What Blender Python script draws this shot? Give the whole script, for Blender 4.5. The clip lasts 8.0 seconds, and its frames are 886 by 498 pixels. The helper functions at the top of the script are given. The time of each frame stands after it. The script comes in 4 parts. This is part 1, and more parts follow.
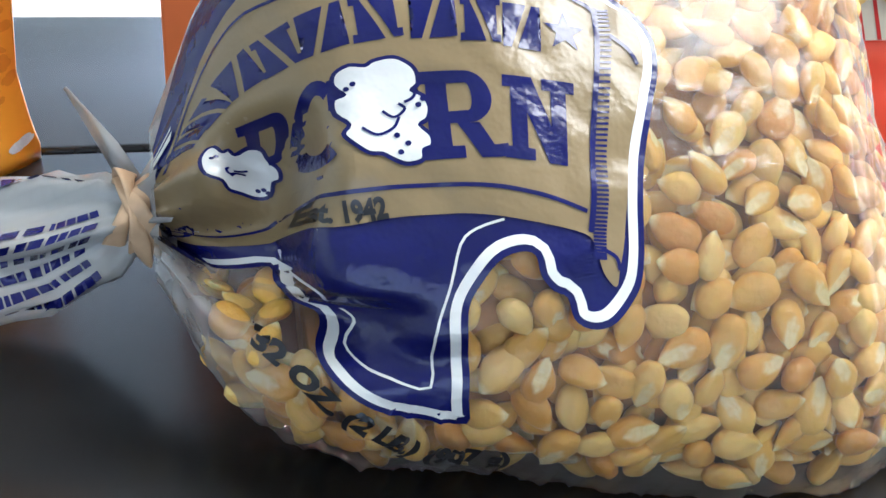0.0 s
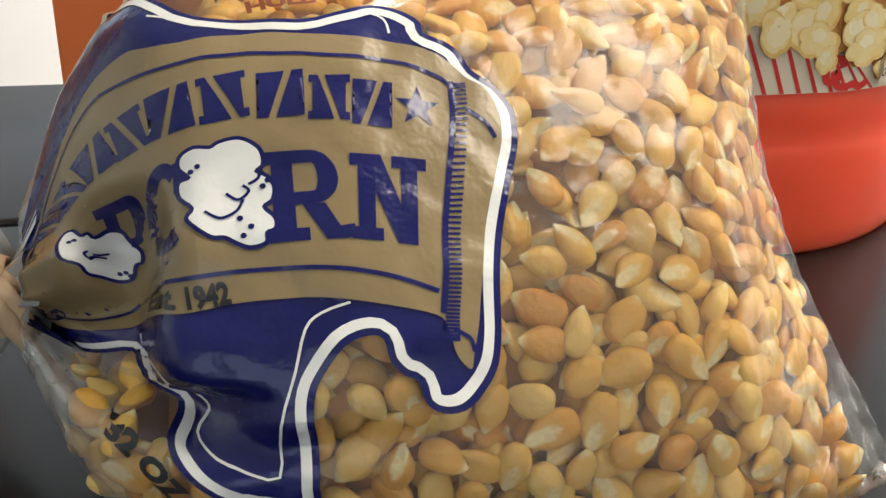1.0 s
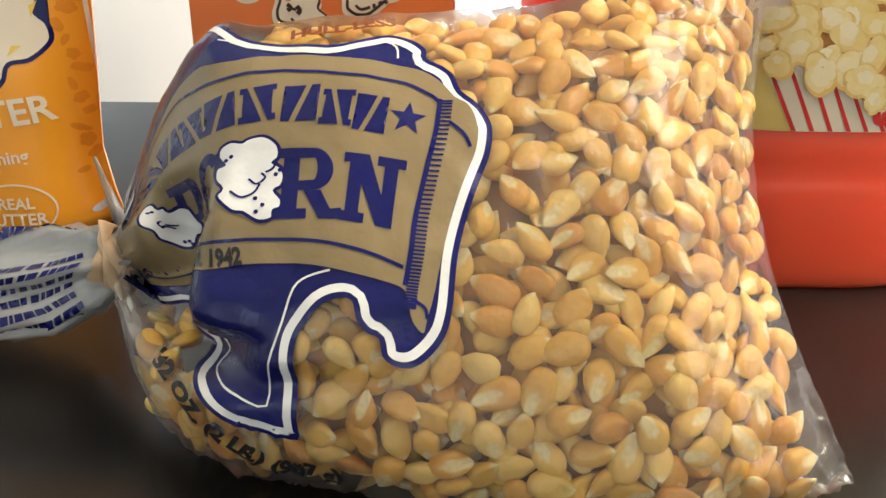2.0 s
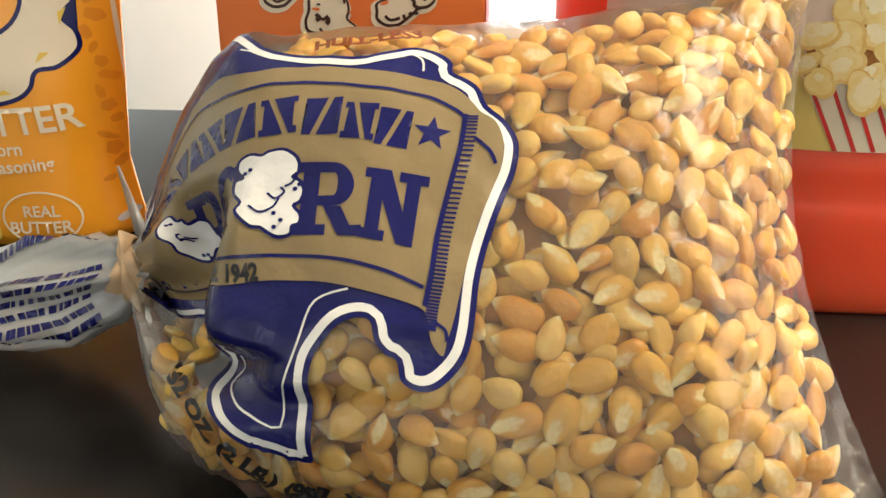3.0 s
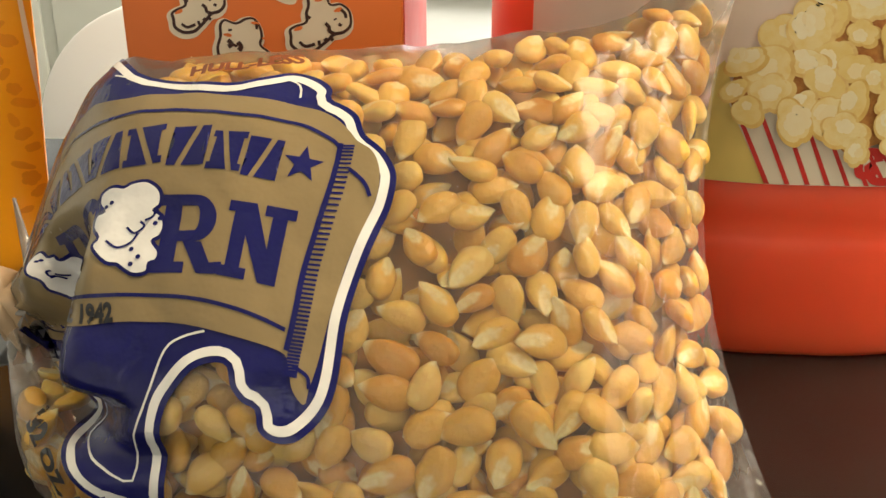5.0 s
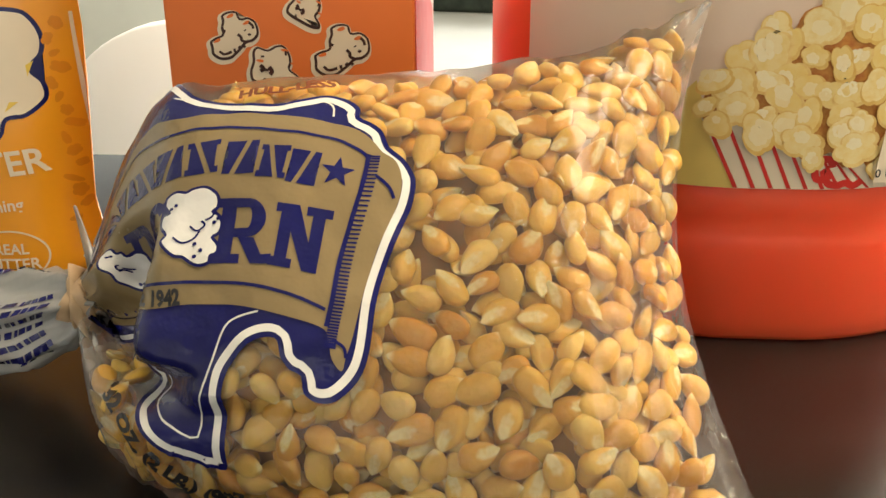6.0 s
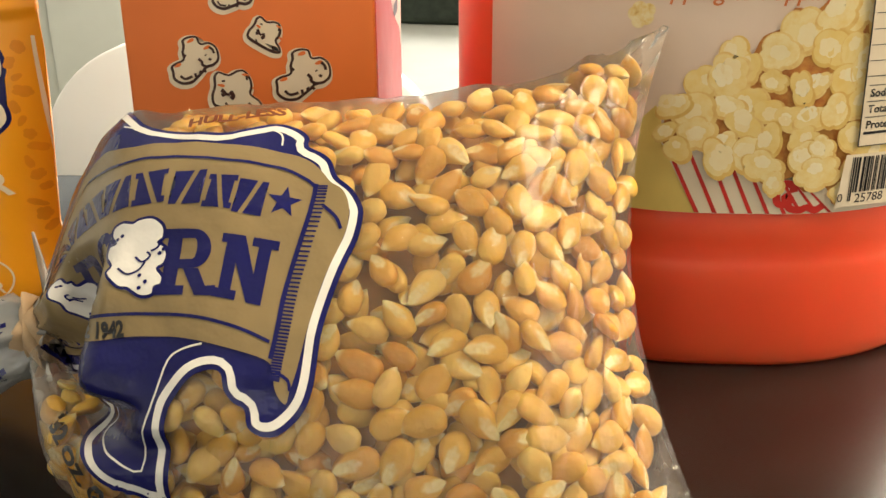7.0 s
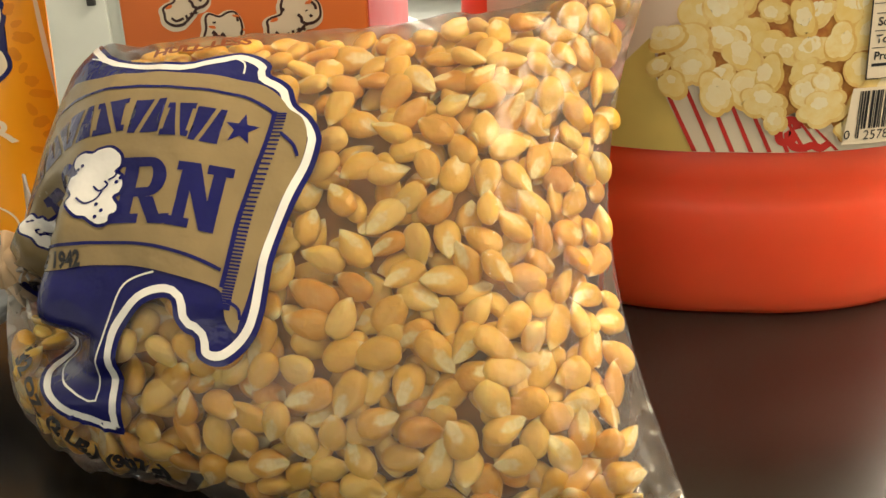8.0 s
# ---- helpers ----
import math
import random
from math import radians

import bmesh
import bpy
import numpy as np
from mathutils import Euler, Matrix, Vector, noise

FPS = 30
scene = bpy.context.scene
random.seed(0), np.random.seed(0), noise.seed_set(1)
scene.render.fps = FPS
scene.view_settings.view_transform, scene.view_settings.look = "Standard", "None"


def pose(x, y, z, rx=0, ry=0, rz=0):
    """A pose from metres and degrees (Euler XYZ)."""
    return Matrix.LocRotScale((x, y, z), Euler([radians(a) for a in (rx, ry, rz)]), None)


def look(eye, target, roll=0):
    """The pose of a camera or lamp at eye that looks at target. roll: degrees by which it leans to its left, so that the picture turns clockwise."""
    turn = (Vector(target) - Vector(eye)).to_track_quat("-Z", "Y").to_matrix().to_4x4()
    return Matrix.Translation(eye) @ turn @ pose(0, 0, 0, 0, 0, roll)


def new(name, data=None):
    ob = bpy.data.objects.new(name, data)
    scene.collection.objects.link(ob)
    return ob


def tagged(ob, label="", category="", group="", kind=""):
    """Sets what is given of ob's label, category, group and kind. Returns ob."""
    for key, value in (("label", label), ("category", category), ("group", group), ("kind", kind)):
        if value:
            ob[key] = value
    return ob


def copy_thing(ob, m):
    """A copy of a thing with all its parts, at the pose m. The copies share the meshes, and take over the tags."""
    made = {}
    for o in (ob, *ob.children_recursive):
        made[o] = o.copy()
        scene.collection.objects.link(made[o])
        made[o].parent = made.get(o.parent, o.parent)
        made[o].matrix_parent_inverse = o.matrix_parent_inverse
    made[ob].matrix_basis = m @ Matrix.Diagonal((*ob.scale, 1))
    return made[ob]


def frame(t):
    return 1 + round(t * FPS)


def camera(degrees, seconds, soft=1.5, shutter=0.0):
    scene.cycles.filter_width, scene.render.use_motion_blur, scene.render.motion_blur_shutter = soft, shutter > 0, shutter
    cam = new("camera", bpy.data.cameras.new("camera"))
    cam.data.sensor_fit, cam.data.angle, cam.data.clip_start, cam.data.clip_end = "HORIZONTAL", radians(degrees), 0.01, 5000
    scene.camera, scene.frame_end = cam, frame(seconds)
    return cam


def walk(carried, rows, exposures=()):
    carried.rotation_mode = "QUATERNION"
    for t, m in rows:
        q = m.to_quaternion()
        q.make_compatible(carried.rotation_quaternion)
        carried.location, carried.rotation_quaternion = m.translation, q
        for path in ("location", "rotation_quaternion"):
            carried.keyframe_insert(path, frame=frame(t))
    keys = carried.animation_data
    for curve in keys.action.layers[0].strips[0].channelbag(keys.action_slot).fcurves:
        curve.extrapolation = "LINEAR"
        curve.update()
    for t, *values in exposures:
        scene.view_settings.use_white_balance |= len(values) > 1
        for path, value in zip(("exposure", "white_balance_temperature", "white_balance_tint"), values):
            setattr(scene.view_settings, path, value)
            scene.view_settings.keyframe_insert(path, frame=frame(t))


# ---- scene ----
cam = camera(46.0, 8.0)
PATH = [
    (0, (0.00127, 0.00092, 0.15920), (0.01760, 0.43092, -0.09543), 4.97),
    (0.5, (0.01866, -0.00774, 0.16913), (0.02699, 0.42762, -0.07660), 3.36),
    (1, (0.03358, 0.01011, 0.16485), (0.03867, 0.44984, -0.07308), 2.89),
    (1.5, (0.08275, 0.01018, 0.16074), (0.03492, 0.45206, -0.06829), 1.97),
    (2, (0.09683, -0.02441, 0.17536), (-0.01463, 0.40873, -0.04818), 0.18),
    (2.2, (0.08975, -0.02780, 0.17889), (-0.02863, 0.40400, -0.04366), 0.15),
    (3.5, (0.10444, -0.00694, 0.17132), (-0.02575, 0.42457, -0.04513), 0.37),
    (4, (0.10909, -0.00109, 0.17447), (-0.01824, 0.43270, -0.03910), 0.81),
    (4.5, (0.11665, 0.01263, 0.16612), (-0.01400, 0.44610, -0.04610), 0.39),
    (4.7, (0.11871, 0.01170, 0.16703), (-0.01536, 0.44639, -0.04050), 0.45),
    (5.8, (0.13057, -0.01933, 0.17184), (-0.00745, 0.41594, -0.03188), -0.52),
    (6, (0.13144, -0.03215, 0.18101), (-0.00519, 0.40538, -0.01875), -0.29),
    (6.5, (0.13801, -0.04087, 0.19113), (0.00700, 0.40082, -0.00316), 0.44),
    (7, (0.14276, -0.02443, 0.18439), (0.00605, 0.41537, -0.01025), -0.41),
    (7.5, (0.14985, -0.01017, 0.16821), (-0.00162, 0.42215, -0.03217), -1.32),
    (8, (0.16804, -0.01243, 0.16847), (-0.00040, 0.41257, -0.03400), -2.04),
]
walk(cam, [(t, look(eye, target, roll)) for t, eye, target, roll in PATH],
     exposures=[(0.0, 0.64, 4750, 10), (0.5, 0.32, 4900, 10), (1.0, 0.08, 5550, 10), (1.5, 0.0, 6300, 10), (2.0, 0.30, 5750, 10), (3.5, 0.25, 6400, 10), (4.5, 0.02, 6750, 10), (6.0, 0.12, 6600, 10), (8.0, 0.12, 6850, 10)])

# ---------------------------------------------------------------- light
world = bpy.data.worlds.new("world")
scene.world = world
world.use_nodes = True
wn, wl = world.node_tree.nodes, world.node_tree.links
sky = wn.new("ShaderNodeTexSky")
sky.sky_type, sky.sun_disc, sky.sun_elevation, sky.sun_rotation = "NISHITA", False, radians(38), radians(-30)
wl.new(sky.outputs[0], wn["Background"].inputs[0])
wn["Background"].inputs[1].default_value = 0.1


def area_lamp(name, at, target, sx, sy, watts, colour):
    data = bpy.data.lights.new(name, "AREA")
    data.shape, data.size, data.size_y, data.energy, data.color = "RECTANGLE", sx, sy, watts, colour
    ob = new(name, data)
    ob.matrix_world = look(at, target)
    return ob


# Main light assumed overhead, out of view, going by shading and highlights.
area_lamp("ceiling_lamp_light", (0.70, 0.45, 1.64), (0.12, 0.32, 0.0), 1.3, 1.2, 84, (1.0, 0.82, 0.58))
# Unseen second lamp, added for sheen along the top of the bag.
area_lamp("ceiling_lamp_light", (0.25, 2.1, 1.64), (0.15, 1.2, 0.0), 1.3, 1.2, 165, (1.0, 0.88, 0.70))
# East and north windows lie out of view, assumed from glints and sheen.
area_lamp("window_light", (2.9, 0.75, 0.80), (0.1, 0.25, 0.0), 1.5, 1.3, 24, (1.0, 0.88, 0.70))
area_lamp("window_light", (0.2, 5.75, 0.80), (0.0, 0.4, 0.0), 2.6, 1.3, 300, (0.93, 0.96, 1.0))
# Added dim fill for the bag's front, set at an unseen south window.
area_lamp("window_light", (-0.3, -2.45, 0.85), (0.1, 0.3, 0.0), 1.6, 1.1, 7, (1.0, 0.90, 0.76))

# ---------------------------------------------------------------- materials


class Mat:
    """A node material with a few short cuts."""

    def __init__(self, name, base=(0.5, 0.5, 0.5), rough=0.5, **sockets):
        self.m = bpy.data.materials.new(name)
        self.m.use_nodes = True
        self.n, self.l = self.m.node_tree.nodes, self.m.node_tree.links
        self.bsdf = self.n["Principled BSDF"]
        self.bsdf.inputs["Base Color"].default_value = (*base, 1)
        self.bsdf.inputs["Roughness"].default_value = rough
        for key, value in sockets.items():
            self.bsdf.inputs[key.replace("_", " ")].default_value = value

    def node(self, kind, **values):
        nd = self.n.new(kind)
        for key, value in values.items():
            if key in nd.inputs:
                nd.inputs[key].default_value = value
        return nd

    def noise(self, scale, detail=3.0, rough=0.55):
        co = self.n.new("ShaderNodeTexCoord")
        nd = self.node("ShaderNodeTexNoise", Scale=scale, Detail=detail, Roughness=rough)
        self.l.new(co.outputs["Object"], nd.inputs["Vector"])
        return nd.outputs["Fac"]

    def ramp(self, fac, *stops):
        nd = self.n.new("ShaderNodeValToRGB")
        els = nd.color_ramp.elements
        while len(els) < len(stops):
            els.new(0.5)
        for el, (at, col) in zip(els, stops):
            el.position, el.color = at, (*col, 1)
        self.l.new(fac, nd.inputs["Fac"])
        return nd.outputs["Color"]

    def mix(self, fac, a, b, mode="MIX"):
        nd = self.n.new("ShaderNodeMix")
        nd.data_type, nd.blend_type = "RGBA", mode
        for sock, val in ((nd.inputs[0], fac), (nd.inputs[6], a), (nd.inputs[7], b)):
            if isinstance(val, bpy.types.NodeSocket):
                self.l.new(val, sock)
            else:
                sock.default_value = val if isinstance(val, float) else (*val, 1)
        return nd.outputs[2]

    def colour(self, sock):
        self.l.new(sock, self.bsdf.inputs["Base Color"])
        return self

    def vary(self, base, amount, scale):
        lo, hi = [tuple(c * k for c in base) for k in (1 - amount, 1 + amount)]
        return self.colour(self.ramp(self.noise(scale), (0.3, lo), (0.7, hi)))

    def roughness(self, fac, lo, hi):
        nd = self.n.new("ShaderNodeMapRange")
        nd.inputs[3].default_value, nd.inputs[4].default_value = lo, hi
        self.l.new(fac, nd.inputs[0])
        self.l.new(nd.outputs[0], self.bsdf.inputs["Roughness"])
        return self

    def bump(self, fac, depth, strength=1.0):
        nd = self.node("ShaderNodeBump", Strength=strength, Distance=depth)
        self.l.new(fac, nd.inputs["Height"])
        self.l.new(nd.outputs[0], self.bsdf.inputs["Normal"])
        return self


def plain(name, base, rough=0.5, amount=0.06, scale=60.0, bump=0.0, **sockets):
    mat = Mat(name, base, rough, **sockets).vary(base, amount, scale)
    mat.roughness(mat.noise(scale * 2.7), max(0.02, rough - 0.07), min(1, rough + 0.07))
    if bump:
        mat.bump(mat.noise(scale * 3), bump)
    return mat.m


TABLE = Mat("dark_table_paint", (0.013, 0.012, 0.011), 0.25, Specular_IOR_Level=0.40)
TABLE.vary((0.013, 0.012, 0.011), 0.3, 30).roughness(TABLE.noise(14), 0.19, 0.31)
TABLE.bump(TABLE.noise(900), 0.00003)
TABLE = TABLE.m

INK_BLUE = plain("navy_print", (0.006, 0.007, 0.088), 0.17, 0.15, 40, bump=0.0007, Specular_IOR_Level=0.40)
INK_TAN = plain("tan_print", (0.235, 0.172, 0.083), 0.24, 0.07, 40, bump=0.0005, Specular_IOR_Level=0.40)
INK_WHITE = plain("white_print", (0.70, 0.69, 0.66), 0.22, 0.03, 40, bump=0.0005)
INK_BLACK = plain("black_print", (0.012, 0.012, 0.014), 0.3, 0.1, 40)
INK_BROWN = plain("brown_print", (0.16, 0.04, 0.012), 0.4, 0.1, 40)
RED_PLASTIC = plain("red_translucent_plastic", (0.94, 0.098, 0.034), 0.36, 0.05, 20, bump=0.00002, Subsurface_Weight=0.6, Subsurface_Scale=0.03)
ORANGE_BOX = plain("orange_card", (0.80, 0.19, 0.035), 0.5, 0.04, 30, bump=0.00002)
RED_CARD = plain("red_card", (0.62, 0.05, 0.02), 0.5, 0.05, 30)
JAR_ORANGE = plain("orange_shrink_film", (0.88, 0.36, 0.015), 0.32, 0.05, 30, Coat_Weight=0.3)
CREAM = plain("cream_print", (0.80, 0.68, 0.50), 0.45, 0.05, 30)
LABEL_CREAM = plain("cream_label_paper", (0.80, 0.63, 0.50), 0.42, 0.05, 20)
BUTTER_YELLOW = plain("yellow_print", (0.80, 0.55, 0.08), 0.42, 0.08, 40)
LABEL_YELLOW = plain("pale_yellow_print", (0.78, 0.58, 0.16), 0.42, 0.08, 40)
RED_INK = plain("red_print", (0.62, 0.03, 0.02), 0.42, 0.05, 40)
ORANGE_INK = plain("orange_brown_print", (0.62, 0.17, 0.04), 0.42, 0.05, 40)


def popped_print(name, dark, mid, light, low):
    mat = Mat(name, mid, 0.42)
    mat.colour(mat.ramp(mat.noise(330, 4, 0.6), (low, dark), (low + 0.12, mid), (low + 0.3, light)))
    return mat.m


POP_A = popped_print("popped_print_light", (0.66, 0.36, 0.08), (0.82, 0.62, 0.24), (0.88, 0.76, 0.46), 0.30)
INK_DARK = plain("dark_brown_print", (0.05, 0.014, 0.008), 0.45, 0.1, 40)
JAR_MARK = plain("faint_brown_print", (0.74, 0.27, 0.012), 0.4, 0.1, 40)


def picture_tone(name, low, high, patch, amount):
    """Printed popcorn: every piece its own tone, with soft patches."""
    mat = Mat(name, low, 0.42)
    geo = mat.n.new("ShaderNodeNewGeometry")
    body = mat.ramp(geo.outputs["Random Per Island"], (0.0, low), (1.0, high))
    mat.colour(mat.mix(mat.ramp(mat.noise(240, 4, 0.6), (0.42, (0, 0, 0)), (0.68, (amount, amount, amount))), body, patch))
    return mat.m


PICTURE_GROUND = picture_tone("popcorn_picture_gaps", (0.60, 0.26, 0.05), (0.62, 0.28, 0.06), (0.40, 0.08, 0.02), 0.7)
PICTURE_RIM = picture_tone("popcorn_picture_rims", (0.78, 0.52, 0.14), (0.85, 0.64, 0.26), (0.70, 0.36, 0.07), 0.6)
PICTURE_BODY = picture_tone("popcorn_picture_bodies", (0.83, 0.62, 0.22), (0.88, 0.74, 0.40), (0.82, 0.56, 0.14), 0.6)
PICTURE_LIGHT = picture_tone("popcorn_picture_lights", (0.86, 0.70, 0.38), (0.89, 0.79, 0.54), (0.85, 0.66, 0.30), 0.35)
FOIL = plain("silver_print", (0.6, 0.62, 0.63), 0.3, 0.2, 200)
WHITE_PLASTIC = plain("white_plastic", (0.85, 0.85, 0.84), 0.4, 0.02, 5)
WALL = plain("wall_paint", (0.56, 0.57, 0.54), 0.8, 0.03, 4, bump=0.0006)
CEIL = plain("ceiling_paint", (0.62, 0.62, 0.60), 0.85, 0.02, 4)
FLOOR = plain("pale_floor", (0.46, 0.44, 0.37), 0.45, 0.08, 3)
GREEN = plain("dark_green_fabric", (0.02, 0.027, 0.017), 0.9, 0.4, 20)
GREY = plain("grey_green_paint", (0.50, 0.53, 0.50), 0.6, 0.05, 6)
TIE = plain("tan_rubber", (0.58, 0.40, 0.23), 0.45, 0.1, 200, bump=0.0001)


def film_material(name, tint, gloss, haze, bump_scale, bump_depth, milky=(0.8, 0.78, 0.74)):
    """Thin clear plastic film: it lets light straight through, with a bright sheen on top."""
    m = bpy.data.materials.new(name)
    m.use_nodes = True
    n, l = m.node_tree.nodes, m.node_tree.links
    n.remove(n["Principled BSDF"])
    clear, shine, milk = n.new("ShaderNodeBsdfTransparent"), n.new("ShaderNodeBsdfGlossy"), n.new("ShaderNodeBsdfDiffuse")
    clear.inputs[0].default_value = (*tint, 1)
    shine.inputs["Roughness"].default_value = 0.12
    sheen, both = n.new("ShaderNodeBsdfGlossy"), n.new("ShaderNodeMixShader")
    sheen.inputs["Roughness"].default_value, both.inputs[0].default_value = 0.36, 0.4
    milk.inputs[0].default_value = (*milky, 1)
    fres = n.new("ShaderNodeFresnel")
    fres.inputs[0].default_value = 1.5
    co, tex, bmp = n.new("ShaderNodeTexCoord"), n.new("ShaderNodeTexNoise"), n.new("ShaderNodeBump")
    tex.inputs["Scale"].default_value, tex.inputs["Detail"].default_value = bump_scale, 4
    l.new(co.outputs["Object"], tex.inputs["Vector"])
    l.new(tex.outputs["Fac"], bmp.inputs["Height"])
    bmp.inputs["Distance"].default_value = bump_depth
    l.new(bmp.outputs[0], shine.inputs["Normal"])
    l.new(bmp.outputs[0], sheen.inputs["Normal"])
    l.new(shine.outputs[0], both.inputs[1])
    l.new(sheen.outputs[0], both.inputs[2])
    l.new(bmp.outputs[0], fres.inputs["Normal"])
    scale = n.new("ShaderNodeMath")
    scale.operation = "MULTIPLY"
    scale.inputs[1].default_value = gloss
    l.new(fres.outputs[0], scale.inputs[0])
    a, b = n.new("ShaderNodeMixShader"), n.new("ShaderNodeMixShader")
    milk_amount, more = n.new("ShaderNodeAttribute"), n.new("ShaderNodeMath")
    milk_amount.attribute_name = "milky"
    more.operation, more.inputs[1].default_value = "ADD", haze
    l.new(milk_amount.outputs["Fac"], more.inputs[0])
    l.new(more.outputs[0], a.inputs[0])
    l.new(clear.outputs[0], a.inputs[1])
    l.new(milk.outputs[0], a.inputs[2])
    l.new(scale.outputs[0], b.inputs[0])
    l.new(a.outputs[0], b.inputs[1])
    l.new(both.outputs[0], b.inputs[2])
    l.new(b.outputs[0], n["Material Output"].inputs["Surface"])
    return m


FILM = film_material("clear_bag_film", (0.985, 0.975, 0.95), 0.78, 0.040, 90, 0.0012)
TAIL_FILM = film_material("gathered_bag_film", (0.88, 0.88, 0.87), 1.0, 0.52, 120, 0.0015, (0.50, 0.50, 0.49))


def kernel_material():
    mat = Mat("popcorn_kernel_skin", (0.7, 0.35, 0.08), 0.33)
    info, geo, att = mat.n.new("ShaderNodeObjectInfo"), mat.n.new("ShaderNodeNewGeometry"), mat.n.new("ShaderNodeAttribute")
    att.attribute_name = "pale"
    add = mat.n.new("ShaderNodeMath")
    add.operation = "ADD"
    mat.l.new(info.outputs["Random"], add.inputs[0])
    mat.l.new(geo.outputs["Random Per Island"], add.inputs[1])
    wrap = mat.n.new("ShaderNodeMath")
    wrap.operation = "FRACT"
    mat.l.new(add.outputs[0], wrap.inputs[0])
    body = mat.ramp(wrap.outputs[0], (0.0, (0.66, 0.30, 0.024)), (0.3, (0.76, 0.43, 0.055)), (0.7, (0.82, 0.52, 0.095)), (1.0, (0.87, 0.62, 0.19)))
    mottled = mat.mix(mat.ramp(mat.noise(260, 4), (0.40, (0, 0, 0)), (0.75, (0.35, 0.35, 0.35))), body, (0.84, 0.58, 0.20))
    germ = mat.ramp(mat.noise(700, 4, 0.65), (0.3, (0.82, 0.63, 0.25)), (0.6, (0.90, 0.77, 0.42)))
    mat.colour(mat.mix(mat.ramp(att.outputs["Fac"], (0.20, (0, 0, 0)), (0.75, (1, 1, 1))), mottled, germ))
    mat.roughness(mat.noise(500), 0.30, 0.46)
    mat.bump(mat.noise(520, 4, 0.6), 0.00045)
    mat.bsdf.inputs["Subsurface Weight"].default_value = 0.3
    mat.bsdf.inputs["Subsurface Radius"].default_value = (1.0, 0.6, 0.25)
    mat.bsdf.inputs["Subsurface Scale"].default_value = 0.003
    return mat.m


KERNEL = kernel_material()
# Dark brown-orange: the shade in the gaps between kernels, painted as colour.
CORE = plain("kernel_gap_shade", (0.40, 0.18, 0.03), 0.7, 0.3, 120)

# ---------------------------------------------------------------- builders


def part(name, bm, material, parent=None, label="", smooth=True):
    """Links a bmesh as one mesh object, under a thing or a part."""
    me = bpy.data.meshes.new(name)
    bmesh.ops.recalc_face_normals(bm, faces=bm.faces)
    bm.to_mesh(me)
    bm.free()
    for p in me.polygons:
        p.use_smooth = smooth
    me.materials.append(material)
    ob = new(name, me)
    if parent:
        ob.parent = parent
    return tagged(ob, label)


def thing(name, m, label, category, group="", kind=""):
    ob = new(name)
    ob.empty_display_size = 0.02
    ob.matrix_world = m
    return tagged(ob, label, category, group, kind)


def box_bm(x0, x1, y0, y1, z0, z1, bevel=0.0, segments=2):
    bm = bmesh.new()
    bmesh.ops.create_cube(bm, size=1)
    for v in bm.verts:
        v.co = Vector(((x0 + x1) / 2 + v.co.x * (x1 - x0), (y0 + y1) / 2 + v.co.y * (y1 - y0), (z0 + z1) / 2 + v.co.z * (z1 - z0)))
    if bevel:
        bmesh.ops.bevel(bm, geom=bm.edges[:], offset=bevel, segments=segments, affect="EDGES", profile=0.6)
    return bm


def loft_bm(rings, cap=True, closed=True):
    """A skin over rings of points, each of the same count."""
    bm = bmesh.new()
    rows = [[bm.verts.new(p) for p in ring] for ring in rings]
    count = len(rows[0])
    for a, b in zip(rows, rows[1:]):
        for i in range(count if closed else count - 1):
            j = (i + 1) % count
            bm.faces.new((a[i], a[j], b[j], b[i]))
    if cap:
        bm.faces.new(rows[0][::-1])
        bm.faces.new(rows[-1])
    return bm


def text_bm(words, size, bold=0.0, align="CENTER"):
    """Flat lettering in the built-in font, in the x-y plane, centred on the origin."""
    cu = bpy.data.curves.new("lettering", "FONT")
    cu.body, cu.size, cu.align_x, cu.align_y, cu.offset, cu.resolution_u = words, size, align, "CENTER", bold, 3
    ob = bpy.data.objects.new("lettering", cu)
    scene.collection.objects.link(ob)
    bpy.context.view_layer.update()
    me = bpy.data.meshes.new_from_object(ob.evaluated_get(bpy.context.evaluated_depsgraph_get()))
    bm = bmesh.new()
    bm.from_mesh(me)
    bpy.data.objects.remove(ob)
    bpy.data.curves.remove(cu)
    bpy.data.meshes.remove(me)
    bmesh.ops.remove_doubles(bm, verts=bm.verts, dist=1e-6)
    return bm


def poly_bm(*loops):
    """Flat filled outlines."""
    bm = bmesh.new()
    for loop in loops:
        bm.faces.new([bm.verts.new((x, y, 0)) for x, y in loop])
    bmesh.ops.triangulate(bm, faces=bm.faces[:])
    return bm


def smooth_loop(points, steps=4, closed=True):
    """A Catmull-Rom curve through 2D points."""
    out, n = [], len(points)
    for i in range(n if closed else n - 1):
        p0, p1, p2, p3 = [np.array(points[(i + k) % n] if closed else points[min(max(i + k, 0), n - 1)]) for k in (-1, 0, 1, 2)]
        for s in range(steps):
            t = s / steps
            out.append(tuple(0.5 * (2 * p1 + (p2 - p0) * t + (2 * p0 - 5 * p1 + 4 * p2 - p3) * t * t + (3 * p1 - p0 - 3 * p2 + p3) * t ** 3)))
    if not closed:
        out.append(tuple(points[-1]))
    return out


